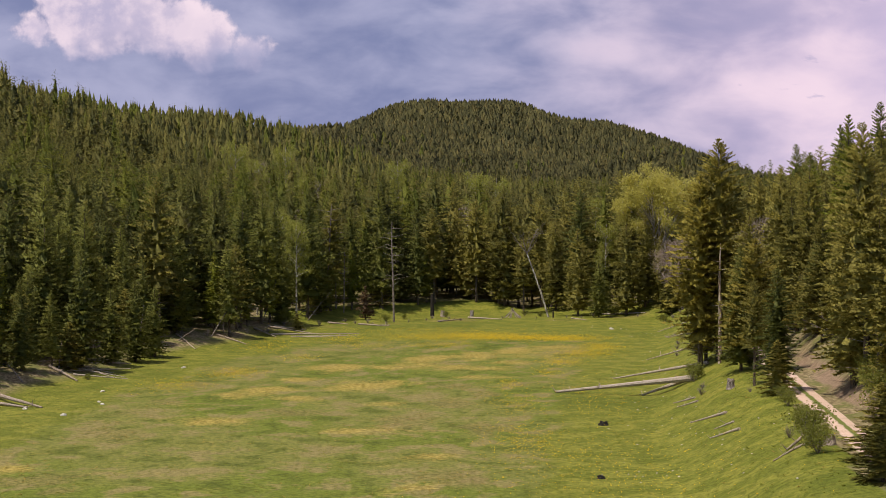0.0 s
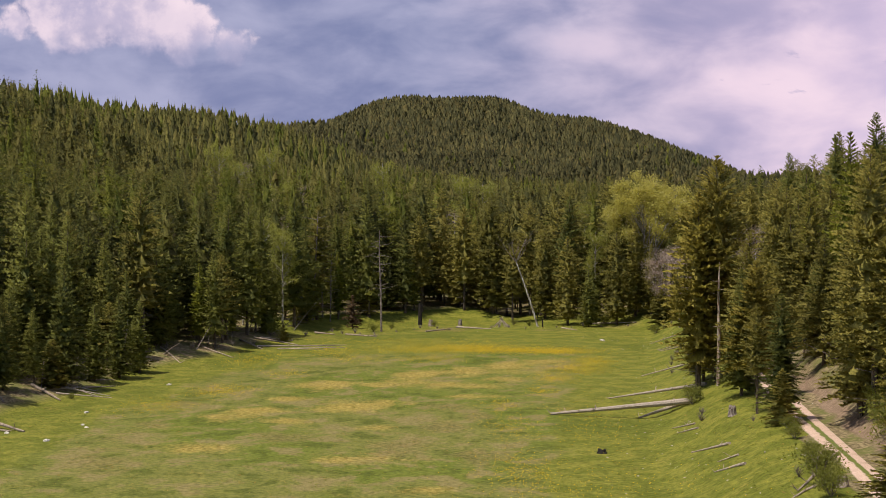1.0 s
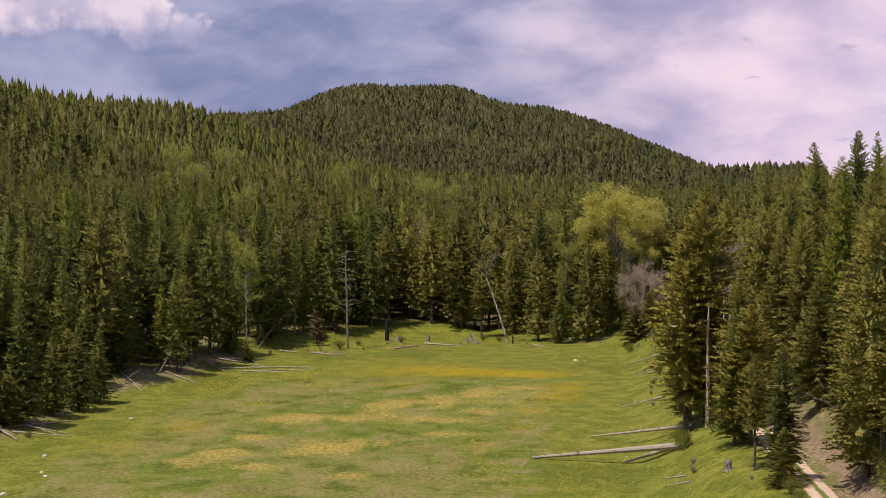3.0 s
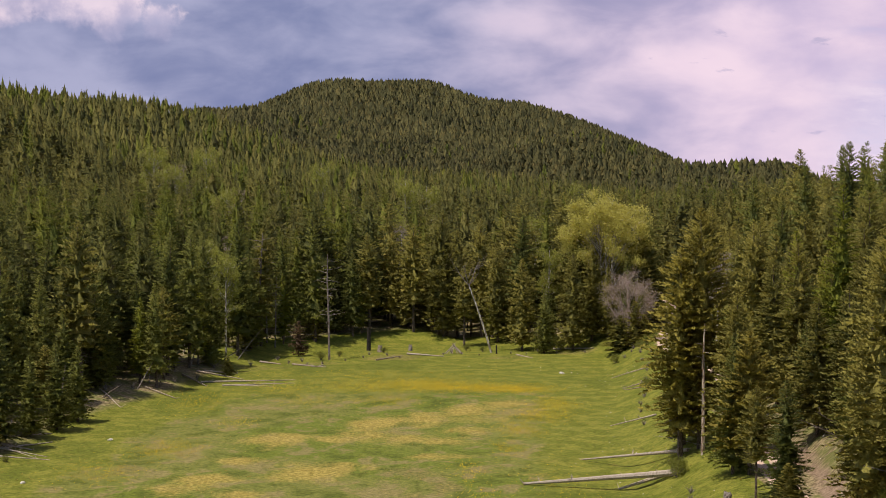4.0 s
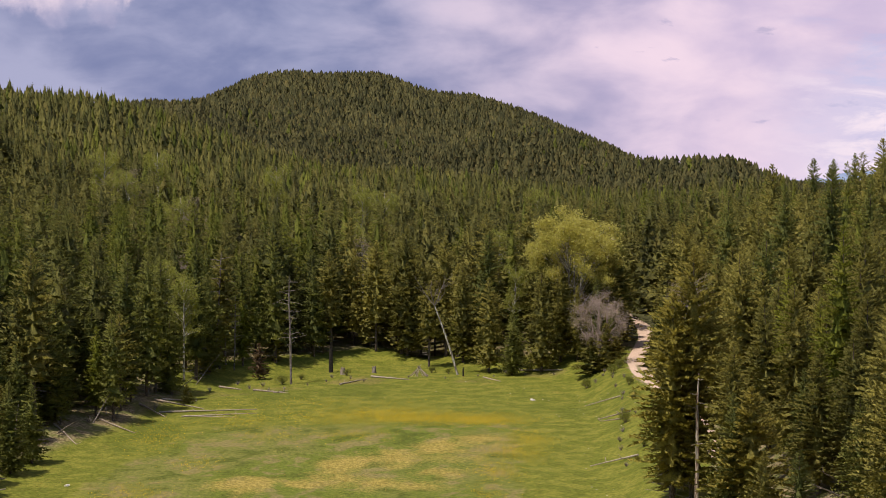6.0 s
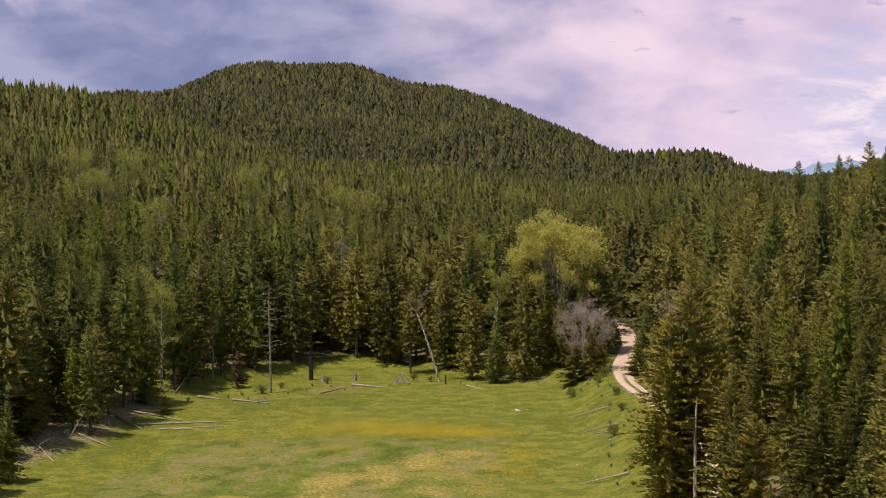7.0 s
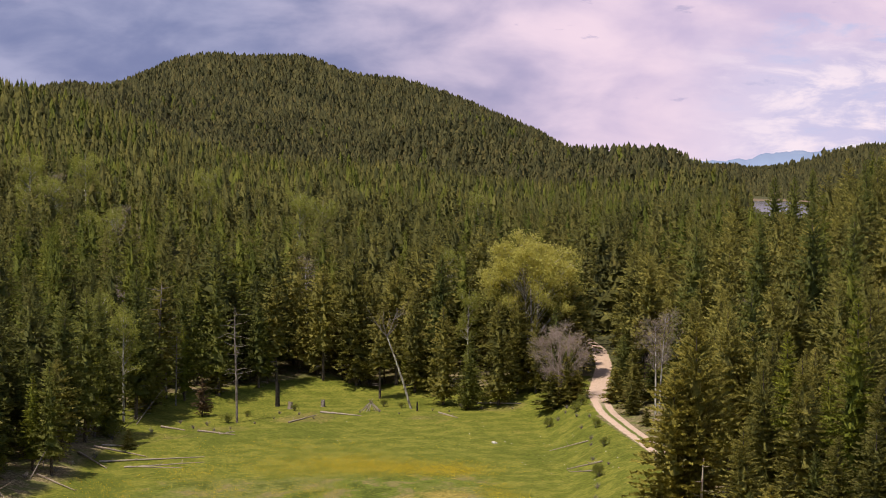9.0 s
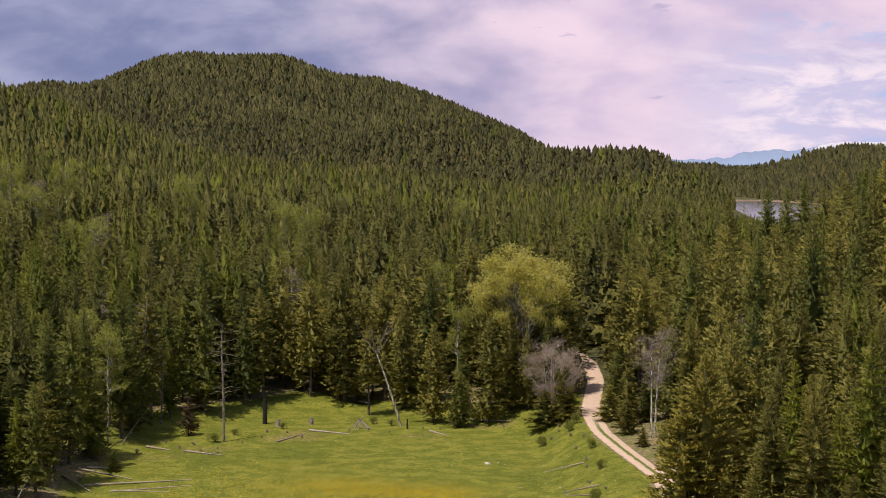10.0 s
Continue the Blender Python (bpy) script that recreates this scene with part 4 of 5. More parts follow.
def broadleaf(name, seed, height, reach, trunks, label, category, leaf, leaves, bark, depth=2, leaf_size=0.30, first=0.35, spread=0.55):
    """Trunks, forking limbs and, where leaf is given, a crown of many small leaves round the twigs."""
    rng = np.random.RandomState(seed)
    tree, tips, limbs, stems = tagged(new(name), label, category), [], [], []
    for k in range(trunks):
        off = rng.uniform(-0.12, 0.12, 2) * reach * (trunks > 1)
        top = off + rng.uniform(-0.35, 0.35, 2) * reach * (trunks > 1) + rng.uniform(-0.4, 0.4, 2)
        h = height * rng.uniform(0.82, 1.0)
        pts = [np.array([*(off + (top - off) * q * q), h * q - 0.3 * (q == 0)]) for q in (0, 0.25, 0.5, 0.75, 0.95)]
        r = 0.007 * height + 0.035
        stems.append(tube(pts, [r * 1.2, r, r * 0.8, r * 0.5, 0.03], 7))
        for _ in range(int(16 / trunks) + 5):
            q = rng.uniform(first, 0.93)
            th = rng.uniform(0, 6.283)
            base = np.array([*(off + (top - off) * q * q), h * q])
            wide = reach * (1.0 - 0.45 * abs(q - first - 0.15) / (1 - first)) * 0.62
            branching(rng, base, (math.cos(th) * 0.85, math.sin(th) * 0.85, 0.55), wide, r * 0.35, depth, spread, tips, limbs)
    part("trunk", joined(stems), bark, tree, "pale smooth trunk")
    tagged(part("branchwork", joined(limbs), bark if leaf else DEAD_TWIG, tree, "thin forking bare limbs"), kind="stuff")
    if leaves:
        ends = np.array([t[0] for t in tips])
        pick = ends[rng.randint(0, len(ends), leaves)] + rng.normal(0, 0.055 * reach + 0.12, (leaves, 3))
        a, b = rng.normal(0, 1, (leaves, 3)), rng.normal(0, 1, (leaves, 3))
        s = leaf_size * rng.uniform(0.6, 1.3, (leaves, 1))
        a, b = a / np.linalg.norm(a, axis=1, keepdims=True) * s, b / np.linalg.norm(b, axis=1, keepdims=True) * s
        if leaf is None:      # bare twigs
            a, b = a * 3.0, b * 0.12
        v = np.stack([pick - a * 0.5, pick + b * 0.6, pick + a * 0.5], 1).reshape(-1, 3)
        tagged(part("crown", (v, np.arange(len(v)).reshape(-1, 3)), leaf or BARE_BARK, tree, "light airy spring foliage" if leaf else "haze of fine bare twigs"), kind="stuff")
    return tree


def domed_tree(name, seed, height, reach, middle, tall, trunks, clumps, label, leaf, leaves, bark, leaf_size, loose, low):
    """A broad tree: trunks, limbs arching out to clumps that fill a dome, each clump with leaves or fine bare twigs."""
    rng = np.random.RandomState(seed)
    tree, limbs, stems = tagged(new(name), label, "aspen tree" if leaf else "tree"), [], []
    feet = [rng.uniform(-0.16, 0.16, 2) * reach for _ in range(trunks)]
    tops = [foot * 2.2 + rng.uniform(-0.1, 0.1, 2) * reach for foot in feet]
    r = 0.0075 * height + 0.05

    def on_stem(k, z):
        q = np.clip(z / height, 0, 1)
        return np.array([*(feet[k] + (tops[k] - feet[k]) * q ** 1.5), z])

    for k in range(trunks):
        stems.append(tube([on_stem(k, z) - (0, 0, 0.4 * (z == 0)) for z in np.linspace(0, height * 0.93, 7)], np.linspace(r * 1.2, 0.04, 7), 7))
    centres = []
    for i in range(clumps):
        d = rng.normal(0, 1, 3)
        d /= np.linalg.norm(d)
        d[2] = d[2] if d[2] > -0.4 or not leaf else -d[2]
        d[:2] *= 1.0 if d[2] > 0 else 1.0 + 0.35 * d[2]
        lump = 1.0 + 0.10 * math.sin(3 * math.atan2(d[1], d[0]) + seed) + rng.uniform(-0.08, 0.08)
        c = np.array([d[0] * reach, d[1] * reach, d[2] * tall]) * rng.uniform(0.45, 1.0) ** 0.6 * lump + (0, 0, middle)
        centres.append(c)
        k = int(np.argmin([np.linalg.norm(c[:2] - on_stem(j, c[2])[:2]) for j in range(trunks)]))
        out = np.linalg.norm(c[:2] - on_stem(k, c[2])[:2])
        a = on_stem(k, max(height * low, c[2] - out * rng.uniform(0.7, 1.2) - 0.6))
        bow = a * 0.45 + c * 0.55 + np.array([*rng.uniform(-0.3, 0.3, 2), 0.10 * out])
        limbs.append(tube([a, bow, c], [r * 0.30, r * 0.17, 0.015], 4))
        for _ in range(5 if leaf else 9):
            w = rng.normal(0, 1, 3) + d * 0.9
            w /= np.linalg.norm(w)
            w *= loose * rng.uniform(0.9, 2.0)
            start = bow * 0.35 + c * 0.65 if rng.uniform() < 0.5 else c
            limbs.append(tube([start, start + w * 0.6 + (0, 0, 0.1), start + w], [r * 0.12, 0.022, 0.008], 3))
    part("trunk", joined(stems), bark, tree, "pale smooth trunk")
    tagged(part("branchwork", joined(limbs), bark, tree, "thin forking limbs"), kind="stuff")
    centres = np.array(centres)
    mid = centres[rng.randint(0, clumps, leaves)]
    pick = mid + rng.normal(0, loose, (leaves, 3)) * (1.0, 1.0, 0.8)
    a, b = rng.normal(0, 1, (leaves, 3)), rng.normal(0, 1, (leaves, 3))
    if not leaf:      # bare twigs point outwards
        a = a * 0.7 + (pick - mid) / loose + (0, 0, 0.3)
    s = leaf_size * rng.uniform(0.6, 1.3, (leaves, 1))
    a, b = a / np.linalg.norm(a, axis=1, keepdims=True) * s, b / np.linalg.norm(b, axis=1, keepdims=True) * s
    if not leaf:
        b = b * 0.05
    v = np.stack([pick - a * 0.5, pick + b * 0.6, pick + a * 0.5], 1).reshape(-1, 3)
    tagged(part("crown", (v, np.arange(len(v)).reshape(-1, 3)), leaf or BARE_BARK, tree, "light airy spring foliage" if leaf else "haze of fine bare twigs"), kind="stuff")
    return tree


def set_down(tree, x, y, turn=0.0, size=1.0, lean=0.0, lean_turn=0.0):
    tree.matrix_basis = placed(x, y, turn, size, 1.0, lean, lean_turn, 0.1)
    return tree


set_down(domed_tree("aspen_tree", 3, 24.0, 8.2, 15.6, 8.4, 3, 120, "big spreading aspen in fresh yellow-green leaf", ASPEN_LEAF, 34000, PALE_BARK, 0.38, 0.66, 0.22), 40.5, 317.5)
small_aspen = broadleaf("aspen_tree", 4, 17.5, 3.4, 1, "slim aspen with thin new yellow-green leaves", "aspen tree", SMALL_LEAF, 5000, PALE_BARK, 2, 0.28, 0.40)
set_down(small_aspen, -25.2, 291.5)
tagged(small_aspen, group="aspens among the firs")
# leafy trees scattered on the slope behind
for x, y, s, turn in LEAFY:
    copy_thing(small_aspen, placed(x, y, turn, s, 1.0, 0, 0, 0.1))
set_down(domed_tree("bare_tree", 7, 11.5, 4.7, 7.2, 4.6, 4, 90, "leafless grey tree with a dense tangle of twigs", None, 12000, BARE_BARK, 0.7, 0.55, 0.16), 41.0, 296.0)
pair = broadleaf("birch_tree", 8, 15.5, 3.6, 1, "bare white-barked birch with fine grey twigs", "birch tree", None, 3000, PALE_BARK, 2, 0.2, 0.45)
set_down(pair, 49.6, 271.0)
tagged(pair, group="white birches by the road")
copy_thing(pair, placed(51.2, 275.0, 140, 0.98, 1.05, 2, 60, 0.1))
for x, y, s, turn in BARE:
    copy_thing(pair, placed(x, y, turn, s, 1.0, 0, 0, 0.1))


def snag(name, seed, height, radius, label, bark, stubs=16, reach=1.8, low=0.3, bend=0.3):
    """A standing dead trunk with broken branch stubs."""
    rng = np.random.RandomState(seed)
    tree = tagged(new(name), label, "dead tree")
    b = rng.uniform(-bend, bend, 2)
    part("trunk", tube([(0, 0, -0.4), (b[0] * 0.3, b[1] * 0.3, height * 0.4), (b[0], b[1], height * 0.75), (b[0] * 0.8, b[1], height)], [radius * 1.15, radius, radius * 0.7, radius * 0.25], 7), bark, tree)
    for k in range(stubs):
        z, th, l = height * rng.uniform(low, 0.97), rng.uniform(0, 6.283), reach * rng.uniform(0.35, 1.0)
        q = z / height
        base = np.array([b[0] * q, b[1] * q, z])
        mid = base + np.array([math.cos(th), math.sin(th), rng.uniform(-0.1, 0.4)]) * l * 0.6
        end = mid + np.array([math.cos(th + 0.4), math.sin(th + 0.4), rng.uniform(-0.4, 0.4)]) * l * 0.5
        part("branch_stub", tube([base, mid, end], [radius * 0.28, radius * 0.16, 0.012], 4), bark, tree)
    return tree


set_down(snag("dead_tree", 21, 12.5, 0.17, "dead snag with peeling pinkish bark and few stubs", bark_material("reddish_dead_bark", (0.19, 0.12, 0.085), (0.50, 0.40, 0.32), 2.0), 9, 1.6), 28.5, 175.2, 0, 1.0, 1.5, 90)
grey = snag("dead_tree", 22, 17.5, 0.17, "tall grey dead tree with broken branches", DEAD_TWIG, 30, 2.8, 0.35, 0.5)
set_down(grey, -8.6, 295.2)
tagged(grey, group="grey snags in the forest edge")
for x, y, s, turn, lean in ((-21.0, 305.0, 1.10, 100, 3), (-19.5, 309.0, 0.85, 10, 1), (-18.0, 307.0, 0.7, 60, 2), (-33, 452, 0.9, 30, 4), (-30, 455, 0.8, 210, 3)):
    copy_thing(grey, placed(x, y, turn, s, 1.0, lean, turn, 0.1))


def leaning_birch():
    """The white leaning trunk that forks near its top."""
    rng = np.random.RandomState(31)
    tree, limbs, tips = tagged(new("birch_tree"), "leaning bare white birch trunk forking at the top", "birch tree"), [], []
    top = np.array([-3.9, 0.6, 11.6])
    part("trunk", tube([(0, 0, -0.3), top * 0.35 + (0.1, 0, 0), top * 0.7 + (0.1, 0, 0), top], [0.19, 0.17, 0.14, 0.10], 7), PALE_BARK, tree)
    for way, l in (((-0.6, 0.1, 0.6), 4.0), ((0.5, 0.2, 0.8), 4.4), ((-0.2, -0.4, 0.8), 3.5), ((0.75, -0.2, 0.5), 3.0)):
        branching(rng, top, way, l, 0.08, 2, 0.6, tips, limbs)
    tagged(part("branchwork", joined(limbs), DEAD_TWIG, tree, "bare grey forking twigs"), kind="stuff")
    set_down(tree, 19.0, 305.5)


leaning_birch()
brown = conifer("fir_tree", 33, 6.0, 1.7, 0.4, 16, 7, 9, BROWN_NEEDLE, "small dead fir with brown needles", "fir tree", 0)
set_down(brown, -13.8, 301.0)


# ---- fallen wood ----
def fallen_log(p, q, radius, seed, label, bark, stubs=6, lift=0.0):
    """A log lying on the ground between two places, with snapped branches."""
    rng = np.random.RandomState(seed)
    thing = tagged(new("fallen_log"), label, "fallen log", "fallen logs")
    a, b = np.array(p, float), np.array(q, float)
    n = max(3, int(np.linalg.norm(b - a) / 1.5))
    pts, rad = [], []
    side = np.array([-(b - a)[1], (b - a)[0]]) / np.linalg.norm(b - a)
    for k in range(n + 1):
        s = k / n
        xy = a + (b - a) * s + side * rng.uniform(-0.06, 0.06)
        r = radius * (1 - 0.62 * s)
        low = ground_at(*a) * (1 - s) + ground_at(*b) * s
        pts.append(np.array([*xy, max(low, ground_at(*xy)) + r * 0.75 + lift * (1 - s)]))
        rad.append(r)
    thing.location = pts[0]
    pts = [w - pts[0] for w in pts]
    part("log", tube(pts, rad, 8), bark, thing)
    for k in range(stubs):
        i = rng.randint(1, n + 1)
        d = np.array([*(side * rng.choice([-1, 1]) * rng.uniform(0.2, 1)), rng.uniform(0.2, 1.0)]) + np.array([*(b - a), 0]) / np.linalg.norm(b - a) * 0.4
        part("branch_stub", tube([pts[i], pts[i] + d / np.linalg.norm(d) * rng.uniform(0.25, 0.8)], [rad[i] * 0.35 + 0.01, 0.012], 4), bark, thing)
    return thing


BIG = "big bleached fallen log with branch stubs on the grass"
THIN = "thin bleached fallen trunk lying on the grass"
OLD = "old grey fallen log at the forest edge"
LOGS = [((38.0, 262.0), (33.5, 266.0), 0.10, THIN, 4), ((36.5, 247.0), (33.0, 251.5), 0.13, OLD, 6), ((35.0, 243.5), (33.0, 249.0), 0.10, OLD, 6), ((31.0, 214.0), (26.0, 217.0), 0.12, THIN, 5),
        ((25.3, 172.3), (11.8, 178.5), 0.33, BIG, 22), ((25.5, 173.1), (20.5, 175.2), 0.26, BIG, 7), ((28.0, 180.0), (19.3, 192.6), 0.20, BIG, 9),
        ((23.0, 138.4), (20.9, 144.1), 0.13, THIN, 2), ((22.2, 127.5), (20.5, 130.8), 0.12, THIN, 2), ((22.6, 132.1), (21.3, 134.0), 0.09, THIN, 1),
        ((23.3, 157.8), (22.0, 162.5), 0.10, THIN, 2), ((23.1, 154.3), (21.8, 158.2), 0.10, THIN, 2), ((25.2, 116.4), (22.6, 111.5), 0.15, OLD, 4),
        ((23.6, 111.2), (21.3, 109.7), 0.10, OLD, 3)]
PILE = [((-45.4, 195.7), (-41.4, 191.9), 0.22, OLD, 4), ((-44.9, 200.7), (-39.3, 201.8), 0.14, THIN, 4), ((-43.5, 196.4), (-38.3, 207.9), 0.13, THIN, 5),
        ((-42.6, 195.2), (-36.4, 195.7), 0.10, THIN, 3), ((-47.5, 196.8), (-39.2, 213.1), 0.15, OLD, 6), ((-44, 198.5), (-37.2, 198.0), 0.10, THIN, 3),
        ((-43.2, 200.2), (-37.8, 196.6), 0.09, THIN, 3), ((-46.4, 173.8), (-39.5, 166.8), 0.26, OLD, 5), ((-45.0, 169.5), (-41.0, 167.2), 0.2, OLD, 2)]
EDGE = [((-27.1, 272.8), (-22.3, 275.9), 0.16, THIN, 3), ((-29.7, 267.0), (-25.6, 260.0), 0.18, OLD, 4), ((-23.4, 260.2), (-13.2, 263.0), 0.11, THIN, 4),
        ((-28.0, 271.6), (-20.9, 267.8), 0.17, OLD, 4), ((-26.8, 264.2), (-13.2, 266.7), 0.14, THIN, 5), ((-23.1, 260.8), (-16.0, 259.3), 0.10, THIN, 3),
        ((-19.7, 291.5), (-16.2, 288.5), 0.20, OLD, 3), ((-14.3, 287.5), (-9.1, 284.0), 0.17, OLD, 4), ((-0.9, 293.4), (3.4, 300.3), 0.15, OLD, 3),
        ((4.4, 302.8), (10.4, 299.0), 0.19, BIG, 3), ((29.0, 309.2), (36.3, 304.0), 0.20, BIG, 3), ((22.7, 300.9), (24.9, 295.5), 0.13, THIN, 2),
        ((-33.5, 251.5), (-28.5, 246.0), 0.14, OLD, 3), ((-38.2, 243.0), (-34.5, 236.0), 0.13, THIN, 3), ((-11.2, 284.5), (-9.0, 287.0), 0.10, THIN, 5)]
for k, (p, q, r, label, stubs) in enumerate(LOGS + PILE + EDGE):
    fallen_log(p, q, r, 100 + k, label, GREY_WOOD if label == OLD else BLEACHED, stubs)


def leaning_pole(x, y, length, turn, tilt, seed):
    """A dead trunk propped against the trees at the forest edge."""
    rng = np.random.RandomState(seed)
    thing = tagged(new("dead_pole"), "thin dead trunk leaning in the forest edge", "dead tree", "leaning dead poles")
    part("trunk", tube([(0, 0, -0.2), (0, 0.08, length * 0.5), (0, 0, length)], [0.08, 0.06, 0.02], 6), DEAD_TWIG, thing)
    for _ in range(4):
        z, th = length * rng.uniform(0.2, 0.9), rng.uniform(0, 6.283)
        part("branch_stub", tube([(0, 0, z), (math.cos(th) * 0.6, math.sin(th) * 0.6, z + 0.3)], [0.03, 0.01], 3), DEAD_TWIG, thing)
    thing.matrix_basis = Matrix.Translation((x, y, ground_at(x, y))) @ pose(0, 0, 0, 0, 0, turn) @ pose(0, 0, 0, tilt, 0, 0)


for k in range(12):
    y = 186 + 112 * ((k * 0.618) % 1)
    x = np.interp(y, EDGE_Y, EDGE_L) - rng.uniform(0.5, 5)
    leaning_pole(x, y, rng.uniform(3, 8), rng.uniform(0, 360), rng.uniform(8, 60), 300 + k)
for k in range(10):
    y = 140 + 45 * ((k * 0.618) % 1)
    leaning_pole(np.interp(y, ROAD_Y, ROAD_X) + rng.uniform(5, 10), y, rng.uniform(2.5, 6), rng.uniform(0, 360), rng.uniform(30, 75), 340 + k)


# ---- stumps, rocks, brush ----
def stump(x, y, radius, height, seed, mat, label):
    rng = np.random.RandomState(seed)
    n, v, f = 10, [], []
    for z, r in ((-0.1, 1.35), (min(0.12, height * 0.3), 1.12), (height * 0.6, 1.0), (height, 0.93)):
        for k in range(n):
            a = 6.283 * k / n
            rr = radius * r * rng.uniform(0.88, 1.12)
            v.append((rr * math.cos(a), rr * math.sin(a), z + (z == height) * rng.uniform(-0.3, 0.22) * min(height, 1.0)))
    for i in range(3):
        for k in range(n):
            a, b = i * n + k, i * n + (k + 1) % n
            f += [(a, b, b + n), (a, b + n, a + n)]
    v.append((0, 0, height - 0.3 * min(height, 1.0)))
    f += [(3 * n + k, 3 * n + (k + 1) % n, len(v) - 1) for k in range(n)]
    ob = new("stump", mesh_of("stump", v, f, [mat]))
    ob.location = (x, y, ground_at(x, y))
    return tagged(ob, label, "stump", "stumps in the meadow")


CHAR = bark_material("charred_wood", (0.012, 0.010, 0.009), (0.045, 0.036, 0.030))
for k, (x, y, r, h, mat, label) in enumerate((
        (14.2, 151.0, 0.38, 0.35, CHAR, "low dark rotten stump in the grass"), (11.2, 121.0, 0.28, 0.25, CHAR, "low dark rotten stump in the grass"),
        (25.6, 151.3, 0.34, 0.8, DEAD_TWIG, "broken grey stump on the bank"), (25.0, 110.0, 0.4, 0.6, GREY_WOOD, "twisted grey root stump"),
        (5.2, 309.5, 0.32, 1.1, DEAD_TWIG, "tall old brown stump on the grass"), (-0.1, 307.5, 0.38, 1.1, GREY_WOOD, "cut grey stump on the grass"),
        (-2.0, 310.5, 0.32, 4.0, CHAR, "charred black broken trunk"), (19.6, 303.2, 0.12, 1.4, CHAR, "short charred post standing in grass"))):
    stump(x, y, r, h, 400 + k, mat, label)


def rock_mesh(seed, mat):
    rng = np.random.RandomState(seed)
    bm = bmesh.new()
    bmesh.ops.create_icosphere(bm, subdivisions=2, radius=1.0)
    for v in bm.verts:
        v.co *= 0.8 + 0.35 * noise.noise(v.co * 1.3 + Vector((seed * 3.1, 0, 0))) + rng.uniform(-0.05, 0.05)
        v.co.z = v.co.z * 0.55 + 0.12
    me = bpy.data.meshes.new("rock")
    bm.to_mesh(me)
    bm.free()
    me.materials.append(mat)
    return me


def stone_material():
    m, n = material("pale_stone")
    g = n.noise(where(n), 6.0, 5.0, 0.6)
    finish(n, n.mix(n.step(g, 0.3, 0.7), rgb(0.34, 0.30, 0.25), rgb(0.66, 0.61, 0.54)), 0.9, g, 0.6, 0.05)
    return m


STONE = stone_material()
ROCKS = [rock_mesh(k, STONE) for k in range(5)]
spots = [(27.0, 272.8, 0.5), (-32.1, 209.5, 0.38), (-36.6, 182.0, 0.33), (-35.0, 172.2, 0.30), (-34.2, 170.0, 0.28), (-41.0, 166.0, 0.35), (-36.0, 160.5, 0.4)]
for cx, cy, sx, sy, count in ((18.5, 132, 2.5, 14, 46), (21.5, 160, 2.5, 12, 16), (26.5, 203, 3.5, 12, 22), (33, 258, 4.5, 22, 40), (17, 285, 9, 9, 10), (33.5, 134, 2.0, 9, 26), (25.6, 124.5, 0.8, 1.2, 8)):
    for _ in range(count):
        spots.append((rng.normal(cx, sx), rng.normal(cy, sy), rng.uniform(0.05, 0.13)))
for k, (x, y, s) in enumerate(spots):
    ob = new("rock", ROCKS[k % 5])
    ob.matrix_basis = Matrix.Translation((x, y, ground_at(x, y))) @ pose(0, 0, 0, rng.uniform(-12, 12), 0, rng.uniform(0, 360)) @ Matrix.Diagonal((s, s * rng.uniform(0.7, 1.1), s, 1))
    tagged(ob, "pale weathered stone half sunk in the grass", "rock", "stones in the meadow")


def shrub(name, seed, height, reach, label, leaf, leaves):
    rng = np.random.RandomState(seed)
    thing, tips, stems = tagged(new(name), label, "shrub"), [], []
    for _ in range(11):
        th, tilt = rng.uniform(0, 6.283), rng.uniform(0.15, 0.9)
        branching(rng, (0, 0, -0.05), (math.cos(th) * tilt, math.sin(th) * tilt, 1), height * 0.6, 0.035, 1, 0.5, tips, stems, 3)
    tagged(part("stemwork", joined(stems), DEAD_TWIG, thing, "thin brown stems"), kind="stuff")
    if leaf:
        ends = np.array([t[0] for t in tips])
        pick = ends[rng.randint(0, len(ends), leaves)] + rng.normal(0, 0.14 * reach, (leaves, 3))
        pick[:, 2] = np.abs(pick[:, 2])
        a, b = rng.normal(0, 0.07, (leaves, 3)), rng.normal(0, 0.07, (leaves, 3))
        v = np.stack([pick, pick + a, pick + b], 1).reshape(-1, 3)
        tagged(part("foliage", (v, np.arange(len(v)).reshape(-1, 3)), leaf, thing), kind="stuff")
    return thing


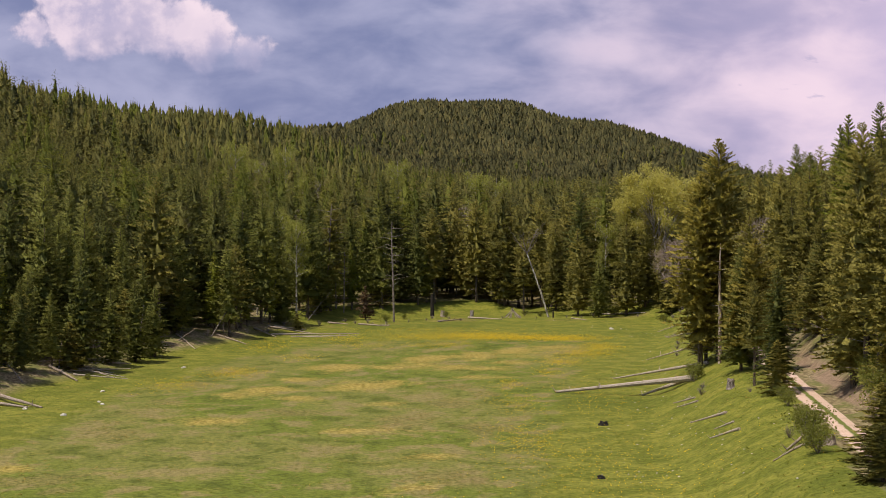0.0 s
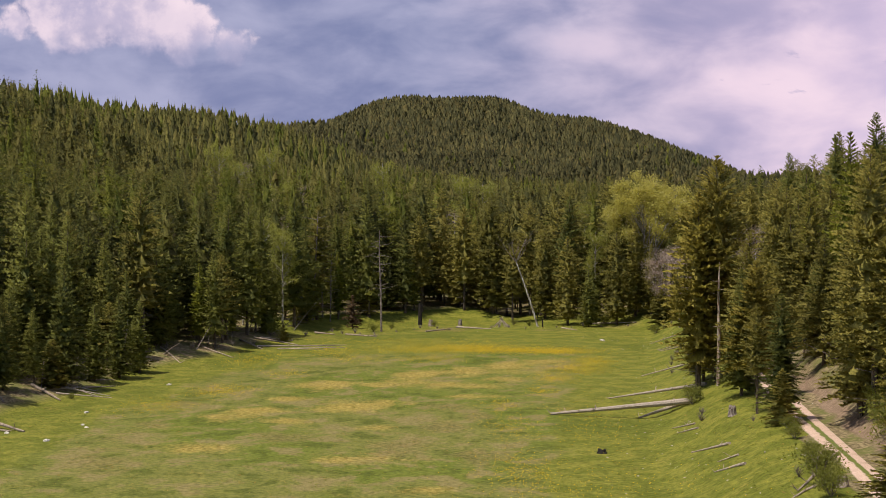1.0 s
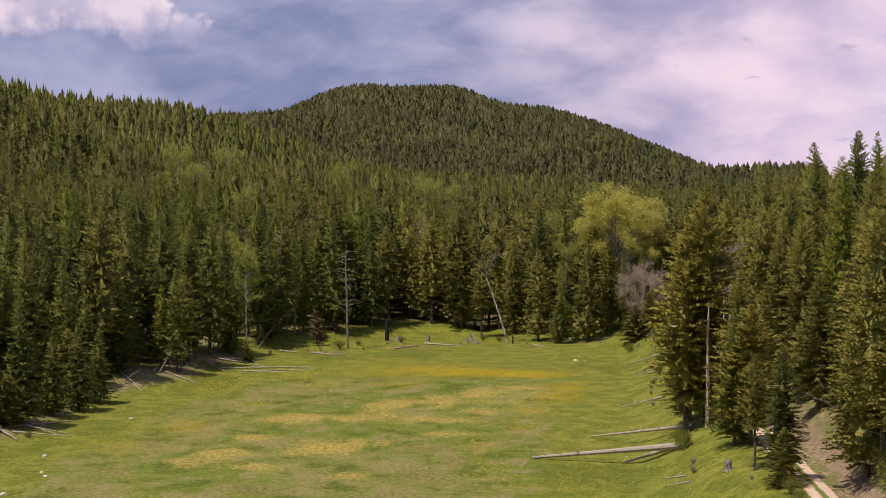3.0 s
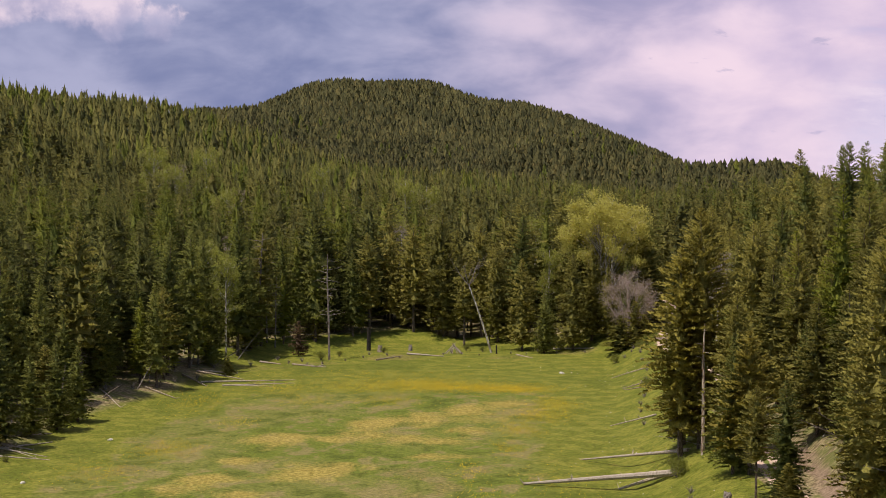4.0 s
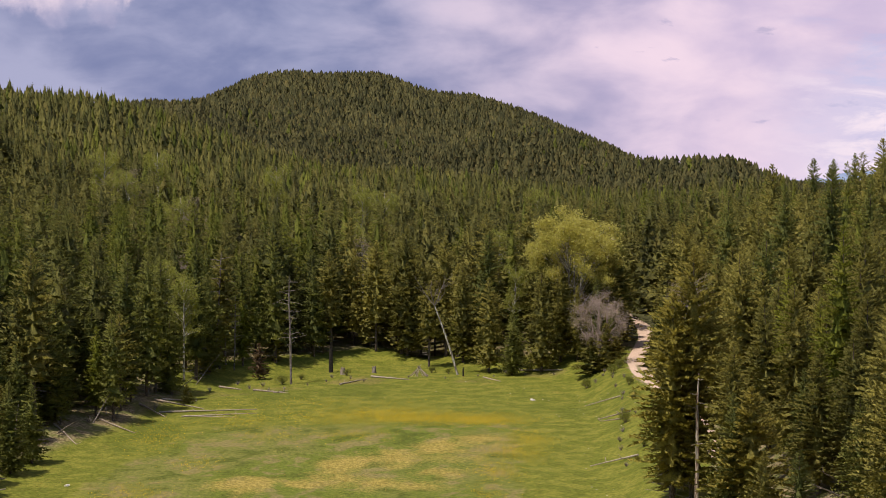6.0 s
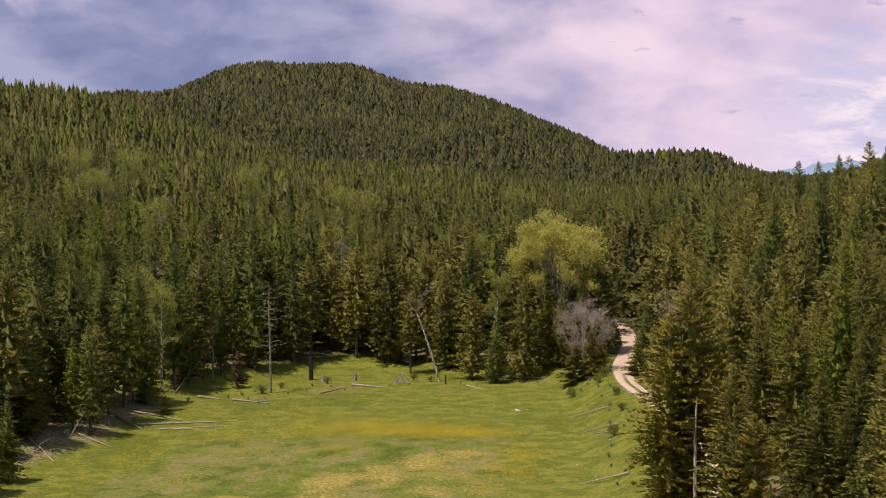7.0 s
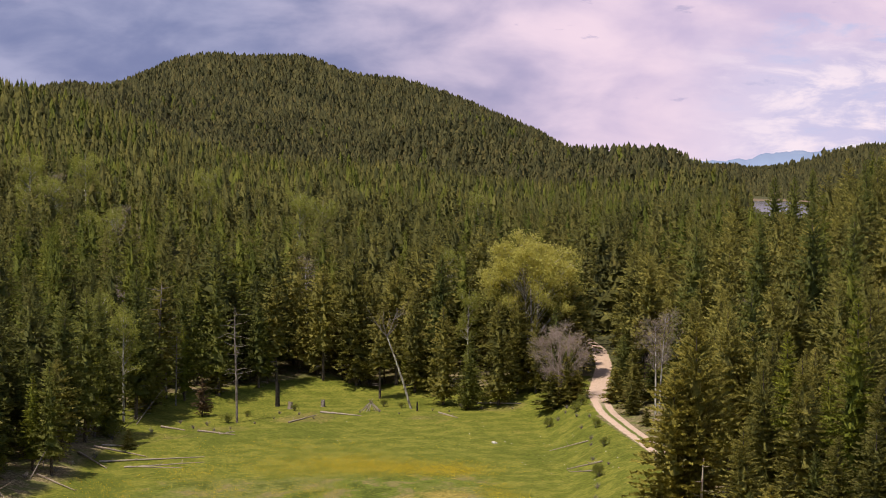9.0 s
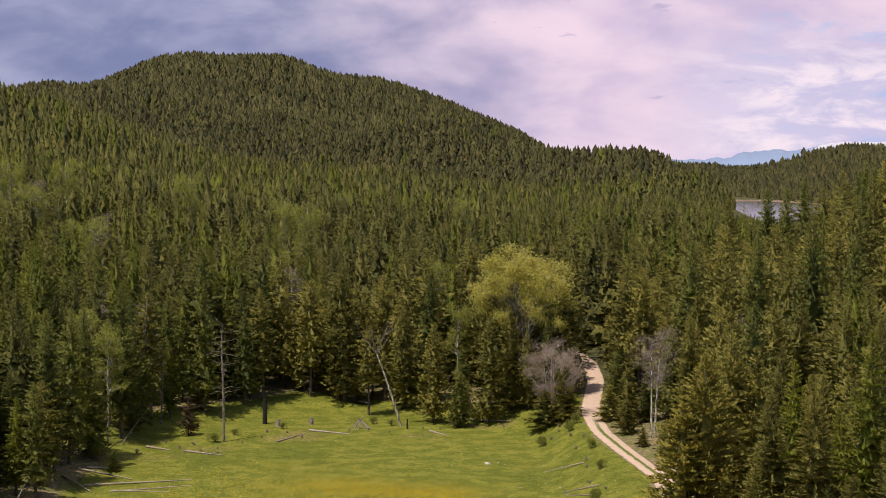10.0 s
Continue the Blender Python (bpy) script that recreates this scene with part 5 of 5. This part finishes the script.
leafy = shrub("shrub", 51, 2.2, 1.5, "leafy green shrub on the road bank", SHRUB_LEAF, 2400)
bare = shrub("shrub", 52, 1.3, 1.0, "bare brown brushy shrub", None, 0)
first = {}
SHRUBS = [(leafy, 24.0, 111.5, 1.25), (bare, 23.6, 116.0, 0.9), (leafy, 23.6, 107.0, 0.7), (bare, 23.9, 157.5, 1.1), (leafy, 25.2, 171.0, 0.75), (bare, 24.6, 161.5, 0.9),
          (leafy, 27.2, 136.0, 0.5), (leafy, 34.2, 141.0, 0.9), (leafy, 33.4, 132.5, 1.1), (leafy, 32.6, 126.0, 1.2), (leafy, 32.0, 121.0, 1.3), (leafy, 35.0, 128.0, 1.3),
          (leafy, 34.0, 118.0, 1.5), (leafy, 36.0, 136.0, 1.0), (bare, 36.2, 148.0, 1.0), (bare, 38.5, 285.0, 0.9), (bare, 40.2, 280.0, 0.8), (bare, 40.0, 287.0, 0.7),
          (leafy, 37.0, 284.0, 0.6), (bare, 48.0, 268.0, 1.2), (leafy, 49.0, 262.0, 1.0), (bare, -17.0, 295.0, 1.0), (bare, -13.0, 292.5, 1.1), (leafy, -10.0, 295.0, 0.7),
          (bare, -31.5, 254.0, 1.2), (bare, -34.5, 248.0, 1.3), (bare, -37.5, 243.0, 1.2), (bare, -30.0, 259.0, 1.1), (bare, -44.0, 208.0, 1.0), (leafy, -41.5, 226.0, 0.7),
          (bare, -27.5, 266.0, 1.2), (leafy, -26.0, 278.0, 0.9), (bare, -24.0, 280.0, 1.1), (bare, -21.0, 287.0, 1.1), (bare, 3.0, 297.0, 0.7), (leafy, -40.6, 194.0, 0.3),
          (bare, 29.0, 211.0, 0.8), (bare, 30.5, 222.0, 0.8), (bare, 31.5, 228.0, 0.9), (leafy, 34.5, 240.0, 0.6), (bare, 36.0, 250.0, 0.8), (bare, 38.4, 262.0, 0.9), (leafy, 40.4, 268.0, 0.5), (bare, 39.0, 271.0, 0.8), (bare, 41.2, 276.0, 0.8), (leafy, 41.0, 284.0, 0.6),
          (bare, 36.6, 244.0, 0.7), (leafy, 38.6, 255.0, 0.45), (bare, 33.0, 234.0, 0.9), (leafy, 32.4, 218.0, 0.5), (bare, 40.8, 290.0, 0.9), (leafy, 42.6, 288.0, 0.6), (bare, 37.6, 258.5, 0.7), (bare, -40.0, 236.0, 1.2), (bare, -43.0, 221.0, 1.1),
          (bare, -45.5, 202.0, 1.2), (bare, 12.0, 306.0, 0.9), (bare, -2.0, 302.0, 0.9), (bare, 27.0, 306.5, 0.8), (leafy, 31.0, 307.5, 0.7), (bare, 26.0, 144.0, 0.6), (bare, -15.0, 289.5, 0.8), (bare, -12.0, 287.5, 0.7), (bare, -9.6, 289.0, 0.6), (bare, -6.0, 293.0, 0.6), (bare, -3.0, 297.5, 0.6), (bare, 1.0, 301.0, 0.7), (bare, 7.5, 301.5, 0.5), (bare, 10.5, 302.0, 0.6), (bare, 13.6, 302.6, 0.7), (bare, 16.4, 300.0, 0.5), (leafy, 17.5, 306.5, 0.4), (bare, 22.0, 303.0, 0.6), (bare, 24.5, 301.5, 0.5), (bare, 30.0, 304.0, 0.6), (leafy, 14.8, 308.5, 0.5), (bare, 34.5, 302.0, 0.6), (leafy, -7.0, 300.5, 0.4), (leafy, 0.5, 305.0, 0.4), (leafy, 25.6, 121.0, 0.5), (leafy, 26.6, 131.0, 0.5), (bare, 25.2, 118.0, 1.2)]
for thing, x, y, s in SHRUBS:
    m = placed(x, y, rng.uniform(0, 360), s, rng.uniform(0.8, 1.1))
    if thing.name in first:
        copy_thing(thing, m)
    else:
        first[thing.name] = True
        thing.matrix_basis = m
        tagged(thing, group="shrubs at the forest edge")


def brush_pile(x, y, seed):
    """A few grey poles stacked upright against one another."""
    rng = np.random.RandomState(seed)
    thing = tagged(new("brush_pile"), "little stack of grey poles on the grass", "brush pile")
    thing.location = (x, y, ground_at(x, y))
    for k in range(17):
        a = rng.uniform(0, 6.283)
        base = np.array([math.cos(a) * 1.6, math.sin(a) * 0.8, -0.05])
        part("pole", tube([base, base * -0.2 + np.array([0, 0, rng.uniform(1.3, 2.0)])], [0.05, 0.03], 5), BLEACHED, thing)


brush_pile(12.4, 304.0, 61)


# ---- grass and flowers ----
def meadow_points(count, seed, low=92, high=316):
    r = np.random.RandomState(seed)
    y = r.uniform(low, high, count) ** 1.0
    x = r.uniform(-50, 44, count)
    ok = (outside(x, y) < 1.0) | ((x > 14) & (x < np.interp(y, ROAD_Y, ROAD_X) - 1.9) & (y < 300))
    ok &= (road_gap(x, y) > 1.9) & (x > -0.29 * y - 3)
    return x[ok], y[ok], r


def grass_material():
    m, n = material("grass_blades")
    dry = n.add("ShaderNodeAttribute", {"attribute_name": "tint"}).outputs["Fac"]
    blade = n.add("ShaderNodeNewGeometry").outputs["Random Per Island"]
    green = n.mix(blade, rgb(0.120, 0.138, 0.015), rgb(0.225, 0.225, 0.036))
    straw = n.mix(blade, rgb(0.250, 0.180, 0.042), rgb(0.370, 0.275, 0.075))
    c = n.mix(dry, green, straw)
    finish(n, c, 0.8, thin=c, spec=0.15)
    return m


def build_grass():
    x, y, r = meadow_points(40000, 71)
    n = len(x)
    z = ground_z(x, y)
    dry = np.clip(patches(STRAW, x, y) * 1.2 + 0.5 * patches(FADED, x, y) + 0.25 * waves(x, y, 9, 8) - 0.25, 0, 1)
    dry = (r.uniform(0, 1, n) < dry * 0.9 + 0.06).astype(float)
    tall = r.uniform(0.03, 0.07, n) * (1 + 0.6 * dry)
    v = []
    for k in range(3):
        a = r.uniform(0, 6.283, n)
        off = r.uniform(-0.12, 0.12, (2, n))
        wide = r.uniform(0.03, 0.07, n)
        bx, by = x + off[0], y + off[1]
        tip = np.stack([bx + np.cos(a) * tall * 3.0, by + np.sin(a) * tall * 3.0, z + tall], -1)
        left = np.stack([bx - np.sin(a) * wide, by + np.cos(a) * wide, z - 0.02], -1)
        right = np.stack([bx + np.sin(a) * wide, by - np.cos(a) * wide, z - 0.02], -1)
        v.append(np.stack([left, right, tip], 1))
    v = np.stack(v, 1).reshape(-1, 3)
    me = mesh_of("grass", v, np.arange(len(v)).reshape(-1, 3), [grass_material()], None, {"tint": ("POINT", np.repeat(dry, 9))})
    tagged(new("grass", me), "tufts of spring grass, green and straw-coloured", "grass", kind="stuff")


FLOWERS = [(5.0, 259.5, 5.5, 5.5, 1500), (13.1, 255.5, 7.0, 4.6, 2000), (18.5, 252.7, 4.1, 3.3, 700), (21.9, 236.9, 2.4, 6.0, 520), (18.6, 226.6, 2.9, 5.6, 620),
           (14.7, 214.2, 2.1, 5.0, 360), (12.3, 200.4, 1.4, 4.4, 150), (-0.2, 242, 4.2, 4.6, 330), (-3.4, 258, 5.0, 6.5, 620), (-14.8, 254.3, 3.8, 6.7, 320),
           (-11.1, 242.2, 3.4, 4.8, 200), (-25.0, 202.0, 2.8, 5.2, 420), (-29.9, 187.8, 3.0, 5.6, 340), (7.1, 186.3, 1.5, 4.4, 120), (7.2, 168.3, 2.1, 7.2, 190),
           (-25.1, 242.8, 3.2, 11.0, 330), (-18.8, 221.8, 2.3, 4.0, 120), (15.0, 172, 3.3, 15.8, 220), (6.7, 140.7, 2.2, 9, 300), (12, 124, 7, 15, 420), (-2, 272, 13, 5, 420)]


def build_flowers():
    r = np.random.RandomState(81)
    p = np.concatenate([np.stack([r.normal(a, sa * 0.72, 2 * n), r.normal(b, sb * 0.72, 2 * n)], -1) for a, b, sa, sb, n in FLOWERS])
    n = len(p)
    z = ground_z(p[:, 0], p[:, 1]) + r.uniform(0.10, 0.2, n)
    s = r.uniform(0.03, 0.06, n)
    v = []
    for k in range(4):
        a = 6.283 * k / 4
        v.append(np.stack([p[:, 0] + np.cos(a) * s, p[:, 1] + np.sin(a) * s, z + r.uniform(-0.03, 0.03, n)], -1))
    v.append(np.stack([p[:, 0], p[:, 1], z + 0.03], -1))
    v = np.stack(v, 1).reshape(-1, 3)
    f = np.array([(k, (k + 1) % 4, 4) for k in range(4)])
    f = (f[None] + (np.arange(n) * 5)[:, None, None]).reshape(-1, 3)
    m, nd = material("yellow_petals")
    c = nd.mix(nd.add("ShaderNodeNewGeometry").outputs["Random Per Island"], rgb(0.66, 0.42, 0.018), rgb(0.84, 0.60, 0.03))
    finish(nd, c, 0.6, thin=c)
    tagged(new("flowers", mesh_of("flowers", v, f, [m])), "yellow dandelions blooming in drifts", "flowers", kind="stuff")


build_grass()
build_flowers()


# ---- far away: a cabin on the hill and blue mountains ----
def cabin(x, y):
    house = tagged(new("cabin"), "small white cabin with a red roof among trees", "house")
    house.location = (x, y, ground_at(x, y) + 9)
    plain, n = material("white_boards")
    finish(n, n.mix(n.noise(where(n), 1.5), rgb(0.62, 0.60, 0.56), rgb(0.76, 0.74, 0.70)), 0.7)
    red, n = material("red_metal_roof")
    finish(n, n.mix(n.noise(where(n), 1.5), rgb(0.30, 0.06, 0.04), rgb(0.40, 0.09, 0.06)), 0.5)
    w, d, h = 4.0, 3.0, 9.0
    v = [(-w, -d, -9), (w, -d, -9), (w, d, -9), (-w, d, -9), (-w, -d, h - 5), (w, -d, h - 5), (w, d, h - 5), (-w, d, h - 5), (-w, 0, h - 3), (w, 0, h - 3)]
    part("wall", (np.array(v), np.array([(0, 1, 5), (0, 5, 4), (1, 2, 6), (1, 6, 5), (2, 3, 7), (2, 7, 6), (3, 0, 4), (3, 4, 7), (4, 5, 9), (4, 9, 8), (5, 6, 9), (4, 8, 7), (6, 7, 8), (6, 8, 9)])), plain, house)
    o = 0.5
    v = [(-w - o, -d - o, h - 5.3), (w + o, -d - o, h - 5.3), (w + o, 0, h - 2.8), (-w - o, 0, h - 2.8), (-w - o, d + o, h - 5.3), (w + o, d + o, h - 5.3)]
    part("roof", (np.array(v), np.array([(0, 1, 2), (0, 2, 3), (3, 2, 5), (3, 5, 4)])), red, house)


cabin(640, 1560)


def mountains():
    m, n = material("hazy_mountains")
    p = where(n)
    high = n.add("ShaderNodeSeparateXYZ", None, i0=p).outputs[2]
    snow = n.step(n.math("ADD", high, n.math("MULTIPLY", n.noise(p, 0.012, 5.0), 60.0)), 64.0, 80.0)
    # air haze is painted in as pale blue; snow lies above it
    c = n.mix(snow, rgb(0.25, 0.31, 0.45), rgb(0.60, 0.57, 0.64))
    finish(n, c, 1.0, spec=0.0)
    r = np.random.RandomState(91)
    k = 160
    az = np.linspace(radians(13.5), radians(27), k)
    deg = np.degrees(az)

    def peak(at, wide):
        return np.exp(-((deg - at) / wide) ** 2)

    crest = 8.5 + 25 * smooth(deg, 16.9, 18.8) + 24 * smooth(deg, 19.4, 21.0) + 5 * peak(17.02, 0.26) + 9 * peak(17.87, 0.24) + 3 * peak(18.9, 0.3)
    crest += 1.2 * np.sin(deg * 9.0) + 0.9 * np.sin(deg * 21 + 1) + r.uniform(-0.9, 0.9, k)
    v, far = [], 4680.0
    for d, z in ((2980.0, np.full(k, 3.0)), (far, crest), (far + 150, np.full(k, -120.0))):
        v.append(np.stack([np.sin(az) * d, np.cos(az) * d, z], -1))
    i = (np.arange(2)[:, None] * k + np.arange(k - 1)).ravel()
    f = np.stack([i, i + 1, i + 1 + k, i + k], -1)
    tagged(new("backdrop", mesh_of("backdrop", np.concatenate(v), f, [m], None, None, True)), "distant hazy blue mountains with snow", "mountains", kind="structure")


mountains()
